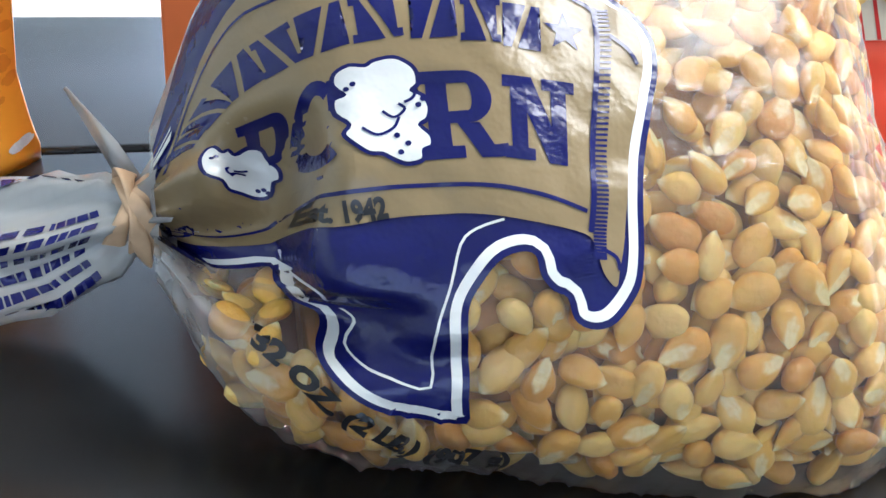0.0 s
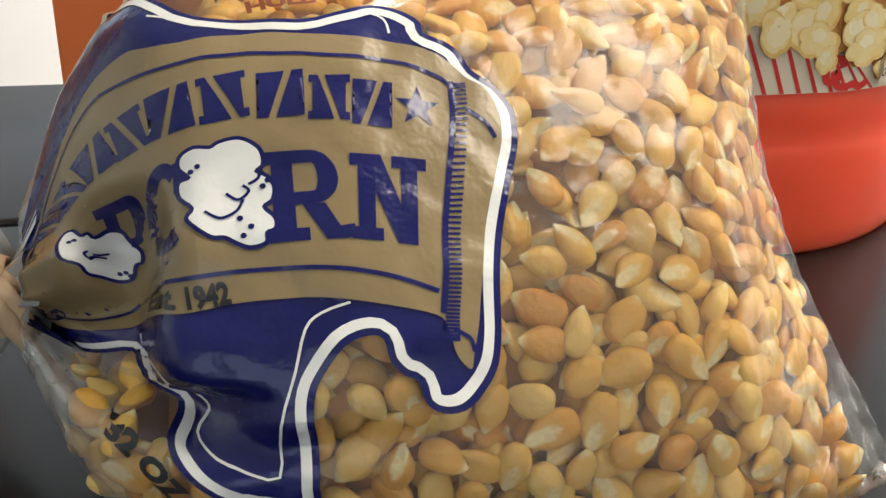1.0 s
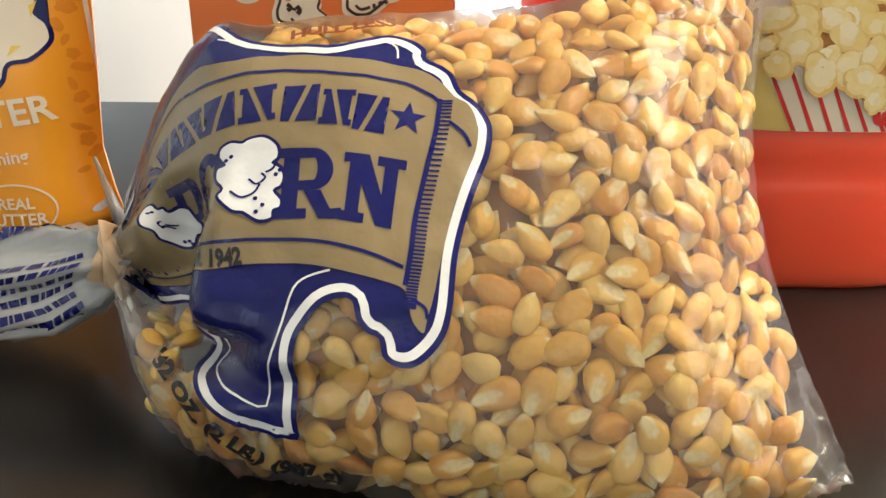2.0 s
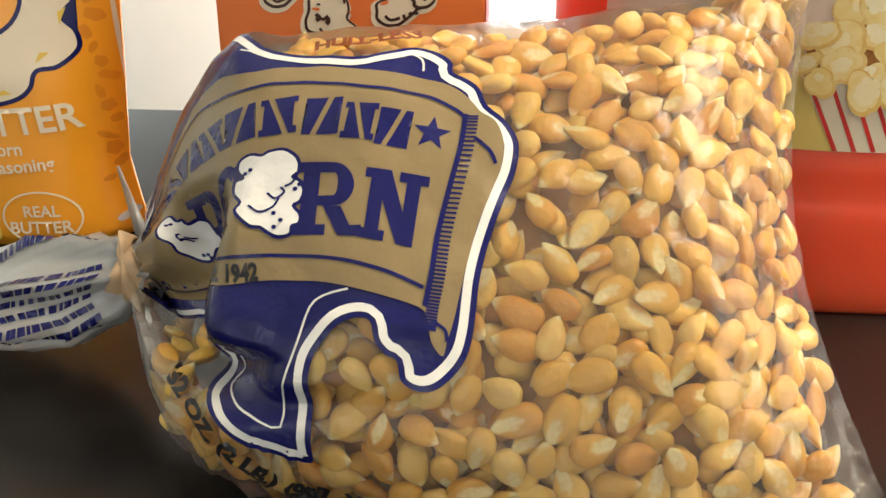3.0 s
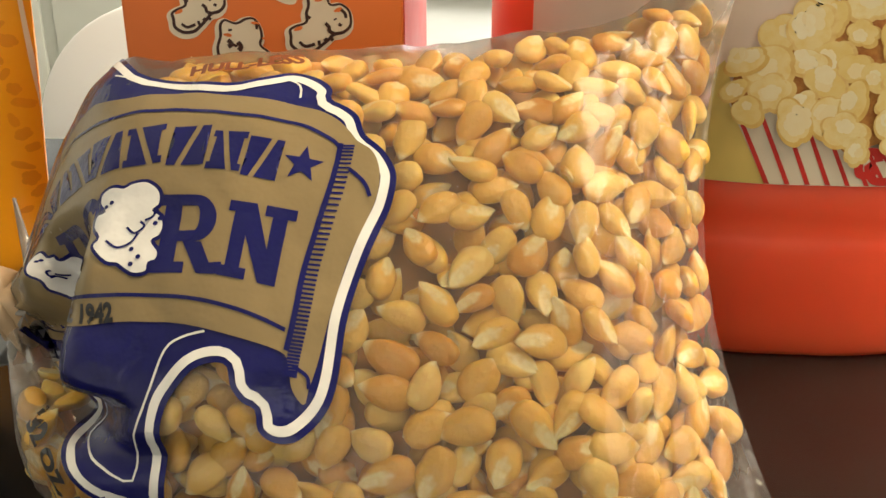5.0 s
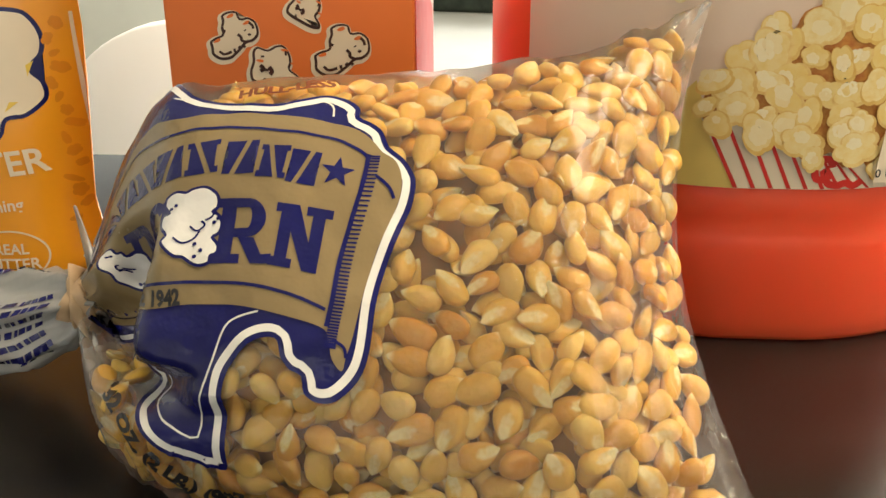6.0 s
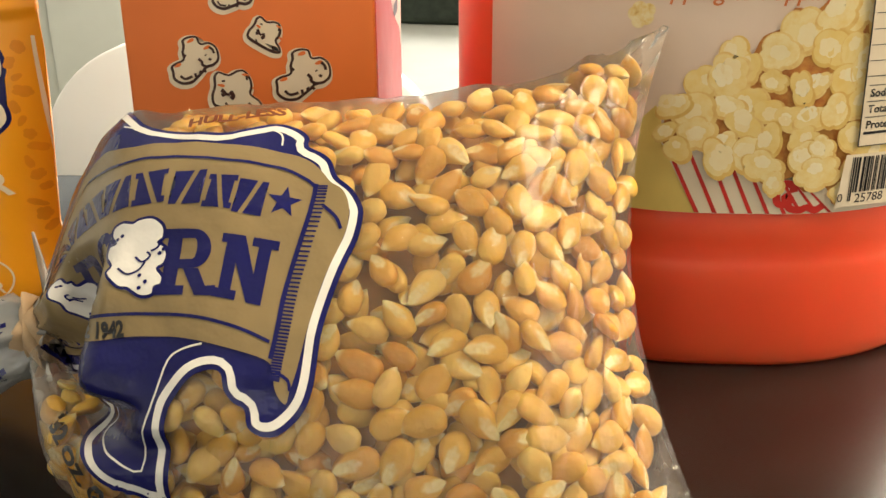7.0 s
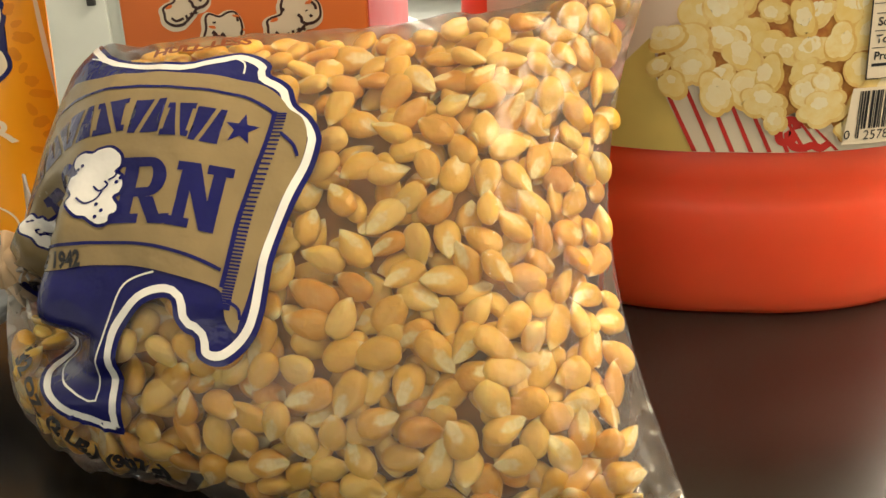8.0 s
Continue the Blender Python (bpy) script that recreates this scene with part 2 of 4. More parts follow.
def band_bm(line, width, closed=False):
    """A flat ribbon of a width along a 2D line."""
    bm = bmesh.new()
    pts, n = [np.array(p, float) for p in line], len(line)
    rows = []
    for i, p in enumerate(pts):
        a = pts[(i - 1) % n] if closed or i else p
        b = pts[(i + 1) % n] if closed or i < n - 1 else p
        d = (b - a) / (np.linalg.norm(b - a) + 1e-12)
        side = np.array([-d[1], d[0]]) * width / 2
        rows.append((bm.verts.new((*(p + side), 0)), bm.verts.new((*(p - side), 0))))
    for i in range(n if closed else n - 1):
        a, b = rows[i], rows[(i + 1) % n]
        bm.faces.new((a[0], a[1], b[1], b[0]))
    return bm


def cut_grid(bm, x_step, y_step):
    """Cuts flat faces along a grid, so that they can be bent."""
    xs, ys = [v.co.x for v in bm.verts], [v.co.y for v in bm.verts]
    for lo, hi, step, no in ((min(xs), max(xs), x_step, (1, 0, 0)), (min(ys), max(ys), y_step, (0, 1, 0))):
        k = math.floor(lo / step) + 1
        while k * step < hi:
            co = Vector(no) * (k * step)
            bmesh.ops.bisect_plane(bm, geom=bm.verts[:] + bm.edges[:] + bm.faces[:], plane_co=co, plane_no=no, dist=1e-7)
            k += 1
    return bm


TURN = radians(13.5)
ALONG, ACROSS = Vector((math.cos(TURN), math.sin(TURN), 0)), Vector((-math.sin(TURN), math.cos(TURN), 0))


def plan(u, w, z):
    """A place from the distances along and across the table's boards."""
    return ALONG * u + ACROSS * w + Vector((0, 0, z))


BOARDS = pose(0, 0, 0, 0, 0, 13.5)

# ---------------------------------------------------------------- the room

FLOOR_Z = -0.74
tagged(part("floor", box_bm(-3.2, 3.2, -2.6, 6.0, FLOOR_Z - 0.1, FLOOR_Z), FLOOR, smooth=False), "pale beige floor of the room", "floor", kind="structure")
tagged(part("ceiling", box_bm(-3.2, 3.2, -2.6, 6.0, 1.75, 1.85), CEIL, smooth=False), "plain white ceiling", "ceiling", kind="structure")


def wall_with_window(name, length, low, high, a, b, m):
    """A wall along x with an opening from a to b and from low to high; four solid pieces in one mesh."""
    bm = bmesh.new()
    for x0, x1, z0, z1 in ((-length / 2, a, FLOOR_Z, 1.75), (b, length / 2, FLOOR_Z, 1.75), (a, b, FLOOR_Z, low), (a, b, high, 1.75)):
        piece = box_bm(x0, x1, 0, 0.12, z0, z1)
        me = bpy.data.meshes.new("piece")
        piece.to_mesh(me)
        piece.free()
        bm.from_mesh(me)
        bpy.data.meshes.remove(me)
    ob = part(name, bm, WALL, smooth=False)
    ob.matrix_world = m
    return tagged(ob, "plain pale grey painted wall with a window opening", "wall", kind="structure")


# The window openings are assumed, out of view, one per window lamp.
wall_with_window("wall_north", 6.4, 0.10, 1.50, -1.2, 1.6, pose(0, 6.0, 0))
wall_with_window("wall_east", 8.6, 0.10, 1.50, -1.75, -0.15, pose(3.2, 1.7, 0, 0, 0, -90) @ pose(0, 0, 0, 0, 0, 180) @ pose(0, -0.12, 0))
wall_with_window("wall_south", 6.4, 0.25, 1.45, -1.15, 0.55, pose(0, -2.72, 0))
tagged(part("wall_west", box_bm(-3.32, -3.2, -2.6, 6.0, FLOOR_Z, 1.75), WALL, smooth=False), "plain pale grey painted wall", "wall", kind="structure")

# ---------------------------------------------------------------- the table

table = thing("table", BOARDS, "dark brown-black glossy table of wide boards", "table")
for w0, w1 in ((-0.52, -0.135), (-0.132, 0.3345), (0.3375, 0.474)):
    part("board", box_bm(-0.75, 0.95, w0, w1, -0.03, 0.0, 0.0025, 3), TABLE, table)
for lx, lw in ((-0.7, -0.46), (0.84, -0.46), (-0.7, 0.36), (0.84, 0.36)):
    part("leg", box_bm(lx, lx + 0.06, lw, lw + 0.06, FLOOR_Z, -0.03, 0.004), TABLE, table)

# ---------------------------------------------------------------- the popcorn bag

KNOTS = np.array([-0.012, 0.008, 0.03, 0.06, 0.10, 0.14, 0.168, 0.178, 0.185])
MID_W = np.array([0.2228, 0.2158, 0.2060, 0.2070, 0.2044, 0.2022, 0.2118, 0.2150, 0.2168])
MID_Z = np.array([0.0375, 0.0468, 0.0505, 0.0485, 0.0463, 0.0494, 0.0581, 0.0620, 0.0648])
HALF = np.array([0.0030, 0.0480, 0.0600, 0.0640, 0.0711, 0.0756, 0.0763, 0.0777, 0.0788])
DEEP = np.array([0.0030, 0.0220, 0.0330, 0.0420, 0.0390, 0.0323, 0.0195, 0.0125, 0.0008])
SLOPE, POWER = radians(47), 2.5

# length along the front of a middle section, from its middle, against the share of its half width
_t = np.linspace(0, math.pi / 2, 400)
_x, _y = np.sin(_t) ** (2 / POWER), np.cos(_t) ** (2 / POWER)
ARC = np.r_[0, np.cumsum(np.hypot(np.diff(_x * 0.066), np.diff(_y * 0.041)))]


def arc_of(v):
    return math.copysign(float(np.interp(abs(v), _x, ARC)), v)


def share_of(s):
    return math.copysign(float(np.interp(abs(s), ARC, _x)), s)


def at_knots(u, values):
    """Smooth run of a measure along the bag."""
    return float(np.mean([np.interp(u + k * 0.006, KNOTS, values) for k in (-1, -0.5, 0, 0.5, 1)]))


def bell(x, mid, wide):
    return math.exp(-((x - mid) / wide) ** 2)


def step(lo, hi, x):
    t = min(1.0, max(0.0, (x - lo) / (hi - lo)))
    return t * t * (3 - 2 * t)


RIDGE_V = (-0.56, -0.44, -0.29, -0.19, -0.08, 0.03, 0.14, 0.24)
RIDGE_U = (0.0268, 0.0252, 0.0252, 0.0262, 0.0286, 0.0288, 0.0284, 0.0250)


def fold(u, v):
    """The deep fold in the film before the tie: a cliff behind a ridge, easing out towards the neck, and a shelf below it."""
    x = float(np.interp(v, RIDGE_V, RIDGE_U)) - u
    low = step(-0.14, -0.40, v)
    upper = step(0.0, 0.0070, x) * step(0.22, 0.02, v) * step(0.002 - 0.026 * low, 0.019 - 0.026 * low, u) * step(-0.60, -0.50, v)
    shelf = step(0.046, 0.026, u) * step(-0.50, -0.55, v) * step(-0.78, -0.60, v) * step(-0.012, 0.004, u)
    return 0.0205 * max(upper, 0.9 * shelf) - 0.0012 * bell(x, -0.003, 0.004) * step(0.22, 0.05, v) * step(-0.55, -0.45, v)


def wrinkle(u, v, side):
    """How far the film stands out from the plain shape: pleats at the tie, a crease in the print, crumples at the seal."""
    d = 0.0
    if u < 0.075:
        fade = max(0.0, 1 - max(u, 0) / 0.075)
        d += 0.0026 * math.sin(11 * v + 2.2 * math.sin(4 * v + 1) * side + 30 * u) * fade ** 2
    if side > 0:
        d -= fold(u, v)
        d += 0.0045 * bell(u, 0.021, 0.009) * bell(v, 0.86, 0.22)
        d -= 0.0022 * bell(v, -0.68 + 2.2 * (u - 0.05), 0.045) * bell(u, 0.048, 0.03)
        d += 0.0012 * bell(v, -0.60 + 2.2 * (u - 0.05), 0.05) * bell(u, 0.05, 0.03)
    rough = 0.0005 + 0.0016 * max(0.0, (u - 0.125) / 0.05) + 0.0012 * max(0.0, abs(v) - 0.75) / 0.25
    crease = 1 - abs(noise.noise(Vector((u * 210 + 3 * v, v * 13 - u * 60, 7.3 * side)))) * 2.4
    d += (0.0009 * step(0.142, 0.172, u) + 0.0011 * step(-0.72, -0.92, v)) * max(0.0, crease) ** 3
    return d + rough * noise.noise(Vector((u * 130, v * 9, 3.1 * side)))


def seal_line(v):
    """Where the flat seal ends along the bag: it bows in at the middle."""
    return 0.168 + 0.020 * max(0.0, -v) ** 1.7 + 0.014 * max(0.0, v) ** 2


def bag_point(u, v, side=1.0, off=0.0):
    """A place on the bag: u along it, v up its sloping face as a share of its half width, side 1 in front and -1 behind."""
    half, deep = at_knots(u, HALF), max(at_knots(u, DEEP), 0.0006)
    x = max(-1.0, min(1.0, v))
    y = side * (1 - abs(x) ** POWER) ** (1 / POWER)
    out = off + wrinkle(u, x, side)
    nx, ny = abs(x) ** (POWER - 1) * math.copysign(1, x) / half, abs(y) ** (POWER - 1) * math.copysign(1, y) / deep
    ln = math.hypot(nx, ny) + 1e-9
    a, b = x * half + nx / ln * out, y * deep + ny / ln * out
    w = at_knots(u, MID_W) + a * math.cos(SLOPE) - b * math.sin(SLOPE)
    z = at_knots(u, MID_Z) + a * math.sin(SLOPE) + b * math.cos(SLOPE)
    if u > 0.14:
        u = 0.14 + (u - 0.14) / 0.045 * (seal_line(x) - 0.14)
    return plan(u, w, max(z, 0.0006 - min(off, 0)))


def bag_ring(u, off, count):
    pts = []
    for i in range(count):
        t = 2 * math.pi * i / count
        c, s = math.cos(t), math.sin(t)
        pts.append(bag_point(u, math.copysign(abs(c) ** (2 / POWER), c), 1.0 if s >= 0 else -1.0, off))
    return pts


bag = thing("popcorn_bag", pose(0, 0, 0), "clear plastic bag of popcorn kernels closed with a rubber band", "bag")
film = part("film", loft_bm([bag_ring(u, 0.0, 200) for u in np.linspace(-0.007, 0.185, 206)], cap=False), FILM, bag, "clear shiny crinkled plastic film")
# Film turns milkier towards the neck, seal and bottom, broken up by noise.
milkiness = film.data.attributes.new("milky", "FLOAT", "POINT")
for v in film.data.vertices:
    u = v.co.dot(ALONG)
    crumple = 0.5 + 0.5 * noise.noise(v.co * 140)
    milkiness.data[v.index].value = 0.38 * step(0.022, 0.004, u) * crumple + 0.05 * step(0.166, 0.180, u) * crumple + 0.05 * step(0.045, 0.0, v.co.z) * crumple


# the print on the bag, laid out flat in metres (along the bag, up its face) and bent onto it
def flat(points):
    """Print outlines given in millimetres along the bag and hundredths of its half width."""
    return [(u / 1000, arc_of(v / 100)) for u, v in points]


def onto_bag(bm, lift):
    cut_grid(bm, 0.0016, 0.002)
    for v in bm.verts:
        v.co = bag_point(max(v.co.x, -0.0062), share_of(v.co.y), 1.0, lift + (0.00012 if v.co.z > 0.00005 else 0.0))
    return bm


def printed(name, bm, ink, level, parent, label=""):
    return part(name, onto_bag(bm, 0.0006 + 0.0002 * level), ink, parent, label)


def inset(loop, depth):
    """The loop moved inwards by depth."""
    pts, n, out = np.array(loop), len(loop), []
    area = sum(pts[i][0] * pts[(i + 1) % n][1] - pts[(i + 1) % n][0] * pts[i][1] for i in range(n))
    for i in range(n):
        d = pts[(i + 1) % n] - pts[i - 1]
        d = d / (np.linalg.norm(d) + 1e-12)
        out.append(tuple(pts[i] + np.array([-d[1], d[0]]) * depth * math.copysign(1, area)))
    return out


def turned(bm, x, y, degrees=0.0, shear=0.0):
    r = radians(degrees)
    for v in bm.verts:
        px, py = v.co.x + shear * v.co.y, v.co.y
        v.co = Vector((x + px * math.cos(r) - py * math.sin(r), y + px * math.sin(r) + py * math.cos(r), v.co.z))
    return bm


def merged(*bms):
    out = bmesh.new()
    for bm in bms:
        me = bpy.data.meshes.new("piece")
        bm.to_mesh(me)
        bm.free()
        out.from_mesh(me)
        bpy.data.meshes.remove(me)
    return out


OUTER = [(-8, -60), (-9, 0), (-8, 60), (0, 86), (10, 96.5), (20, 93), (31.2, 78.3), (43.6, 71.4), (55, 67.8), (64.3, 69.9), (70.5, 71.9), (76.7, 68.5), (79.9, 63.9), (80.2, 59.3), (83.8, 56.4), (86.8, 52.5),
         (88.8, 45.6), (93, 40.5), (95.7, 34.6), (96.4, 29.3), (95.6, 20.6), (93.5, 12), (91.2, 1.7), (89.4, -8.2), (88.2, -18), (87.7, -27.3), (87.2, -34.9), (85.9, -42.7), (83, -49.5), (79.1, -54.8),
         (74.9, -56.2), (71.7, -53.9), (70.7, -48.2), (68, -46.8), (65.5, -42.9), (64.5, -37), (61.5, -36.4), (57.4, -39.4), (53.7, -46.5), (51.6, -52.5), (51, -60), (51.8, -68), (51.5, -79), (51.5, -86),
         (44.3, -85.8), (36.3, -84.2), (30.6, -81.5), (26.4, -77.6), (24.3, -74), (24.3, -69.9), (26, -64.7), (25.6, -60.2), (21, -57), (18, -48.9), (17.2, -42), (11, -46), (5.5, -52), (-1, -60)]
outer = smooth_loop(flat(OUTER), 3)
panel = printed("printed_panel", poly_bm(outer), INK_BLUE, 0, bag, "navy blue panel printed on the bag")
border = inset(outer, 0.0024)
printed("white_border", band_bm(border[15:-5], 0.0020), INK_WHITE, 1, panel, "white outline along the panel")
for line in ([(59.1, -26.8), (53.8, -29.6), (50.6, -34.1), (48.2, -46.4), (45, -61.6), (44.3, -76.2), (36.7, -74.5), (32.2, -72.8), (29.8, -68.6), (32.3, -61.3), (31, -57.5), (26.7, -53), (20.8, -44.2), (19.2, -33.3)],
             [(25, 78), (35.9, 72.2), (46.3, 67.4), (55, 65.4), (64, 67), (68.5, 68.2), (72.4, 65.2), (73, 59.8)]):
    printed("thin_line", band_bm(smooth_loop(flat(line), 3, closed=False), 0.0005), INK_WHITE, 1, panel)
for low, high in ((43, 48), (51, 52.5)):
    printed("white_bar", poly_bm(flat([(-7, low - 1), (-2.2, low), (-1.8, high), (-7, high - 1)])), INK_WHITE, 4, panel)

RIBBON = [(-9, 6), (-4, 30), (2, 52), (7.8, 64), (19, 68.5), (26.7, 65.5), (45.9, 63.6), (65.4, 58.3), (75.9, 54.9), (81.8, 51), (85.2, 46.4), (87.3, 42.7), (90.8, 39.2), (92.7, 32.3), (92.5, 23.5), (90.2, 12.9), (87.4, 1),
          (85.6, -10.7), (84.1, -22.1), (82.9, -31.6), (81.6, -38.8), (80.7, -43.6), (78.2, -40), (77, -33), (74.9, -29.2), (64.2, -27), (53.1, -25), (47.3, -24.9), (37.5, -25.5), (27.8, -28.4), (20.5, -28), (17.4, -30.5), (11, -33.5), (5.7, -36.5), (-8, -42)]
ribbon = printed("ribbon", poly_bm(smooth_loop(flat(RIBBON), 4)), INK_TAN, 2, bag, "tan printed ribbon with navy lettering")
LINE_A = [(-4, 18), (0, 40), (5, 52), (12, 59), (26.6, 57.1), (44.4, 55.7), (59.1, 51.4), (72.9, 48.3), (81.1, 43), (83.7, 39.5)]
LINE_B = [(-4, -33), (5.7, -29.8), (12.6, -26.2), (17.1, -23), (20.6, -18.5), (28.2, -17.7), (38, -16), (52.6, -16.3), (63.8, -18.2), (70.3, -20.1), (75.9, -22.6)]
LINE_C = [(83.7, 41.4), (82.9, 29.1), (80.5, 11.3), (78.5, -4.2), (77.6, -17.5), (76.4, -28.7)]
for line, wide in ((LINE_A, 0.0009), (LINE_B, 0.0009), (LINE_C, 0.0012), ([(86.1, 32.2), (89.6, 27.8), (91.1, 23.3)], 0.0009), ([(78, -33), (81, -35.2), (81.6, -38.8)], 0.0008)):
    printed("ribbon_line", band_bm(smooth_loop(flat(line), 5, closed=False), wide), INK_BLUE, 3, ribbon)
ticks, spine = [], smooth_loop(flat(LINE_C + [(75.9, -36.5)]), 9, closed=False)
for x, y in spine[1:-1]:
    ticks.append(poly_bm([(x + 0.0004, y - 0.0003), (x + 0.0031, y - 0.0002), (x + 0.0031, y + 0.0003), (x + 0.0004, y + 0.0002)]))
for k in range(7):
    x, y = flat([(70.2 + 0.35 * k, -36.6 - 1.0 * k)])[0]
    ticks.append(poly_bm([(x, y - 0.0002), (x + 0.0066 - 0.0003 * k, y + 0.0012), (x + 0.0066 - 0.0003 * k, y + 0.0016), (x, y + 0.0002)]))
tagged(printed("hatching", merged(*ticks), INK_BLUE, 3, ribbon, "fine navy hatching on the ribbon's fold"), kind="stuff")
sx, sy = flat([(76.1, 32.7)])[0]
printed("star", poly_bm([(sx + (0.0046 if i % 2 == 0 else 0.0019) * math.sin(math.pi * i / 5 + 0.1), sy + (0.0046 if i % 2 == 0 else 0.0019) * math.cos(math.pi * i / 5 + 0.1)) for i in range(10)]), INK_BLUE, 3, ribbon)


def block(x, y, wide, tall, lean, slant):
    """A plain slab-ended block with a slanting slit, which stands for a letter of the maker's name."""
    w, h, n, k = wide / 2, tall / 2, wide * 0.10, tall * 0.17
    lo, hi, gap = -slant * wide, slant * wide, wide * 0.08
    cheek = [(-w, -h), (lo - gap, -h), (hi - gap, h), (-w, h), (-w, h - k), (-w + n, h - k), (-w + n, -h + k), (-w, -h + k)]
    other = [(lo + gap, -h), (w, -h), (w, -h + k), (w - n, -h + k), (w - n, h - k), (w, h - k), (w, h), (hi + gap, h)]
    return turned(poly_bm(cheek, other), x, y, lean)


for (u, v), lean, tall, wide, slant in zip([(0.6, 25.6), (5.4, 29.9), (12.4, 35.3), (20, 38.4), (28.5, 40.6), (38.8, 41.3), (49.8, 39.6), (59, 36.6), (67.2, 34)], (42, 32, 22, 14, 6, 2, -3, -6, -7),
                                           (11, 11, 11, 11, 11, 11, 10.6, 10.2, 10), (5, 6, 7.5, 7.8, 8.8, 9.6, 9, 8, 7.8), (0.2, -0.2, 0.22, -0.18, 0.2, -0.22, 0.18, -0.2, 0.2)):
    x, y = flat([(u, v)])[0]
    printed("name_block", block(x, y, wide / 1000, tall / 1000, lean, slant), INK_BLUE, 3, ribbon)


def ring_bm(cx, cy, rx, ry, ix, iy, a0, a1):
    """A piece of a flat elliptical ring."""
    bm, rows = bmesh.new(), []
    for t in np.linspace(radians(a0), radians(a1), 22):
        rows.append((bm.verts.new((cx + rx * math.cos(t), cy + ry * math.sin(t), 0)), bm.verts.new((cx + ix * math.cos(t), cy + iy * math.sin(t), 0))))
    for a, b in zip(rows, rows[1:]):
        bm.faces.new((a[0], a[1], b[1], b[0]))
    return bm


def slab(x0, y0, x1, y1):
    return poly_bm([(x0, y0), (x1, y0), (x1, y1), (x0, y1)])


def letter(char):
    """A heavy slab-serif capital in a unit square."""
    if char == "C":
        return merged(ring_bm(0.5, 0.5, 0.5, 0.5, 0.22, 0.33, 52, 308), slab(0.72, 0.62, 0.98, 0.97))
    if char == "N":
        return merged(slab(0, 0, 0.42, 0.14), slab(0.10, 0.14, 0.32, 0.86), slab(0, 0.86, 0.40, 1), slab(0.54, 0.86, 1, 1),
                      poly_bm([(0.32, 0.56), (0.32, 0.86), (0.40, 0.86), (0.40, 1.0), (0.66, 0.44), (0.66, 0.86), (0.88, 0.86), (0.88, 0), (0.62, 0)]))
    bowl = [slab(0, 0, 0.52, 0.14), slab(0.13, 0.14, 0.38, 0.86), slab(0, 0.86, 0.60, 1), slab(0.38, 0.40, 0.60, 0.54), ring_bm(0.60, 0.70, 0.30, 0.30, 0.06, 0.16, -90, 90)]
    if char == "R":
        bowl.append(poly_bm([(0.46, 0.40), (0.72, 0.40), (0.86, 0.14), (1.02, 0.16), (1.02, 0.02), (0.92, 0), (0.70, 0)]))
    return merged(*bowl)


def set_letter(bm, corners):
    """Sets a unit letter between four places of the print: bottom left, bottom right, top right, top left."""
    a, b, c, d = [np.array(p) for p in flat(corners)]
    for v in bm.verts:
        x, y = v.co.x, v.co.y
        p = (a * (1 - x) + b * x) * (1 - y) + (d * (1 - x) + c * x) * y
        v.co = Vector((p[0], p[1], 0))
    return bm


for char, corners in (("R", [(44.2, -8.4), (61, -8.2), (60.4, 18.9), (44.8, 20.9)]), ("N", [(60.4, -8.3), (74.6, -10), (76.3, 16), (61.6, 18)]), ("C", [(22.6, -5), (30.6, -9), (31, 22.8), (22.3, 23.1)]),
                      ("P", [(15.5, -6), (23.5, -2), (23, 18.4), (11.3, 15.4)]), ("P", [(-7, -52), (4, -36), (2.5, -22), (-7, -38)])):
    printed("letter", set_letter(letter(char), corners), INK_BLUE, 3, ribbon)


def puff(rx, ry, seed, lobes=8):
    """The lobed outline of a popped kernel."""
    rng = random.Random(seed)
    ph = [rng.uniform(-0.2, 0.2) for _ in range(lobes)]
    out = []
    for i in range(lobes * 9):
        t = 2 * math.pi * i / (lobes * 9)
        k = int(i / 9)
        r = 0.82 + 0.2 * abs(math.sin(lobes * t / 2)) ** 0.7 + ph[k] * 0.5 * abs(math.sin(lobes * t / 2))
        out.append((rx * r * math.cos(t), ry * r * math.sin(t)))
    return out


def moved(loop, x, y, degrees=0.0):
    r = radians(degrees)
    return [(x + px * math.cos(r) - py * math.sin(r), y + px * math.sin(r) + py * math.cos(r)) for px, py in loop]


def dot(x, y, r):
    return poly_bm([(x + r * math.cos(t), y + r * math.sin(t)) for t in np.linspace(0, 2 * math.pi, 10, endpoint=False)])


PUFF_A = [(30.1, 23.4), (32.8, 25.4), (35.8, 24.5), (37.5, 25.8), (41.2, 26.1), (44, 23.5), (45.2, 20.6), (45.2, 16.7), (43.9, 14.9), (46, 12.8), (47, 9), (46.4, 5.2), (44.8, 3.3), (46.7, -0.5),
          (46.6, -3.8), (45, -4.9), (44.7, -8), (41.8, -8.9), (39.3, -7.1), (37.4, -5.2), (34.9, -4.8), (32, -1.3), (30.7, 1.7), (31.9, 4.8), (29.6, 9.3), (29.6, 14.5), (31.7, 15.6), (29.8, 19.5)]
DOTS_A = [(31.9, 17.5), (33.2, 19), (40.4, 0.2), (42.3, -2.7), (40.8, -5.4), (45, 9.8), (46, 11.6)]
STROKES_P = ([(34, 3.4), (36.8, 0.9), (39.9, 2.8), (41.2, 6.4)], [(38.2, 8.8), (40.3, 6.4), (42.4, 8.8), (41.3, 10.8)], [(44.8, 16.4), (44.3, 12.6), (42.4, 11)])
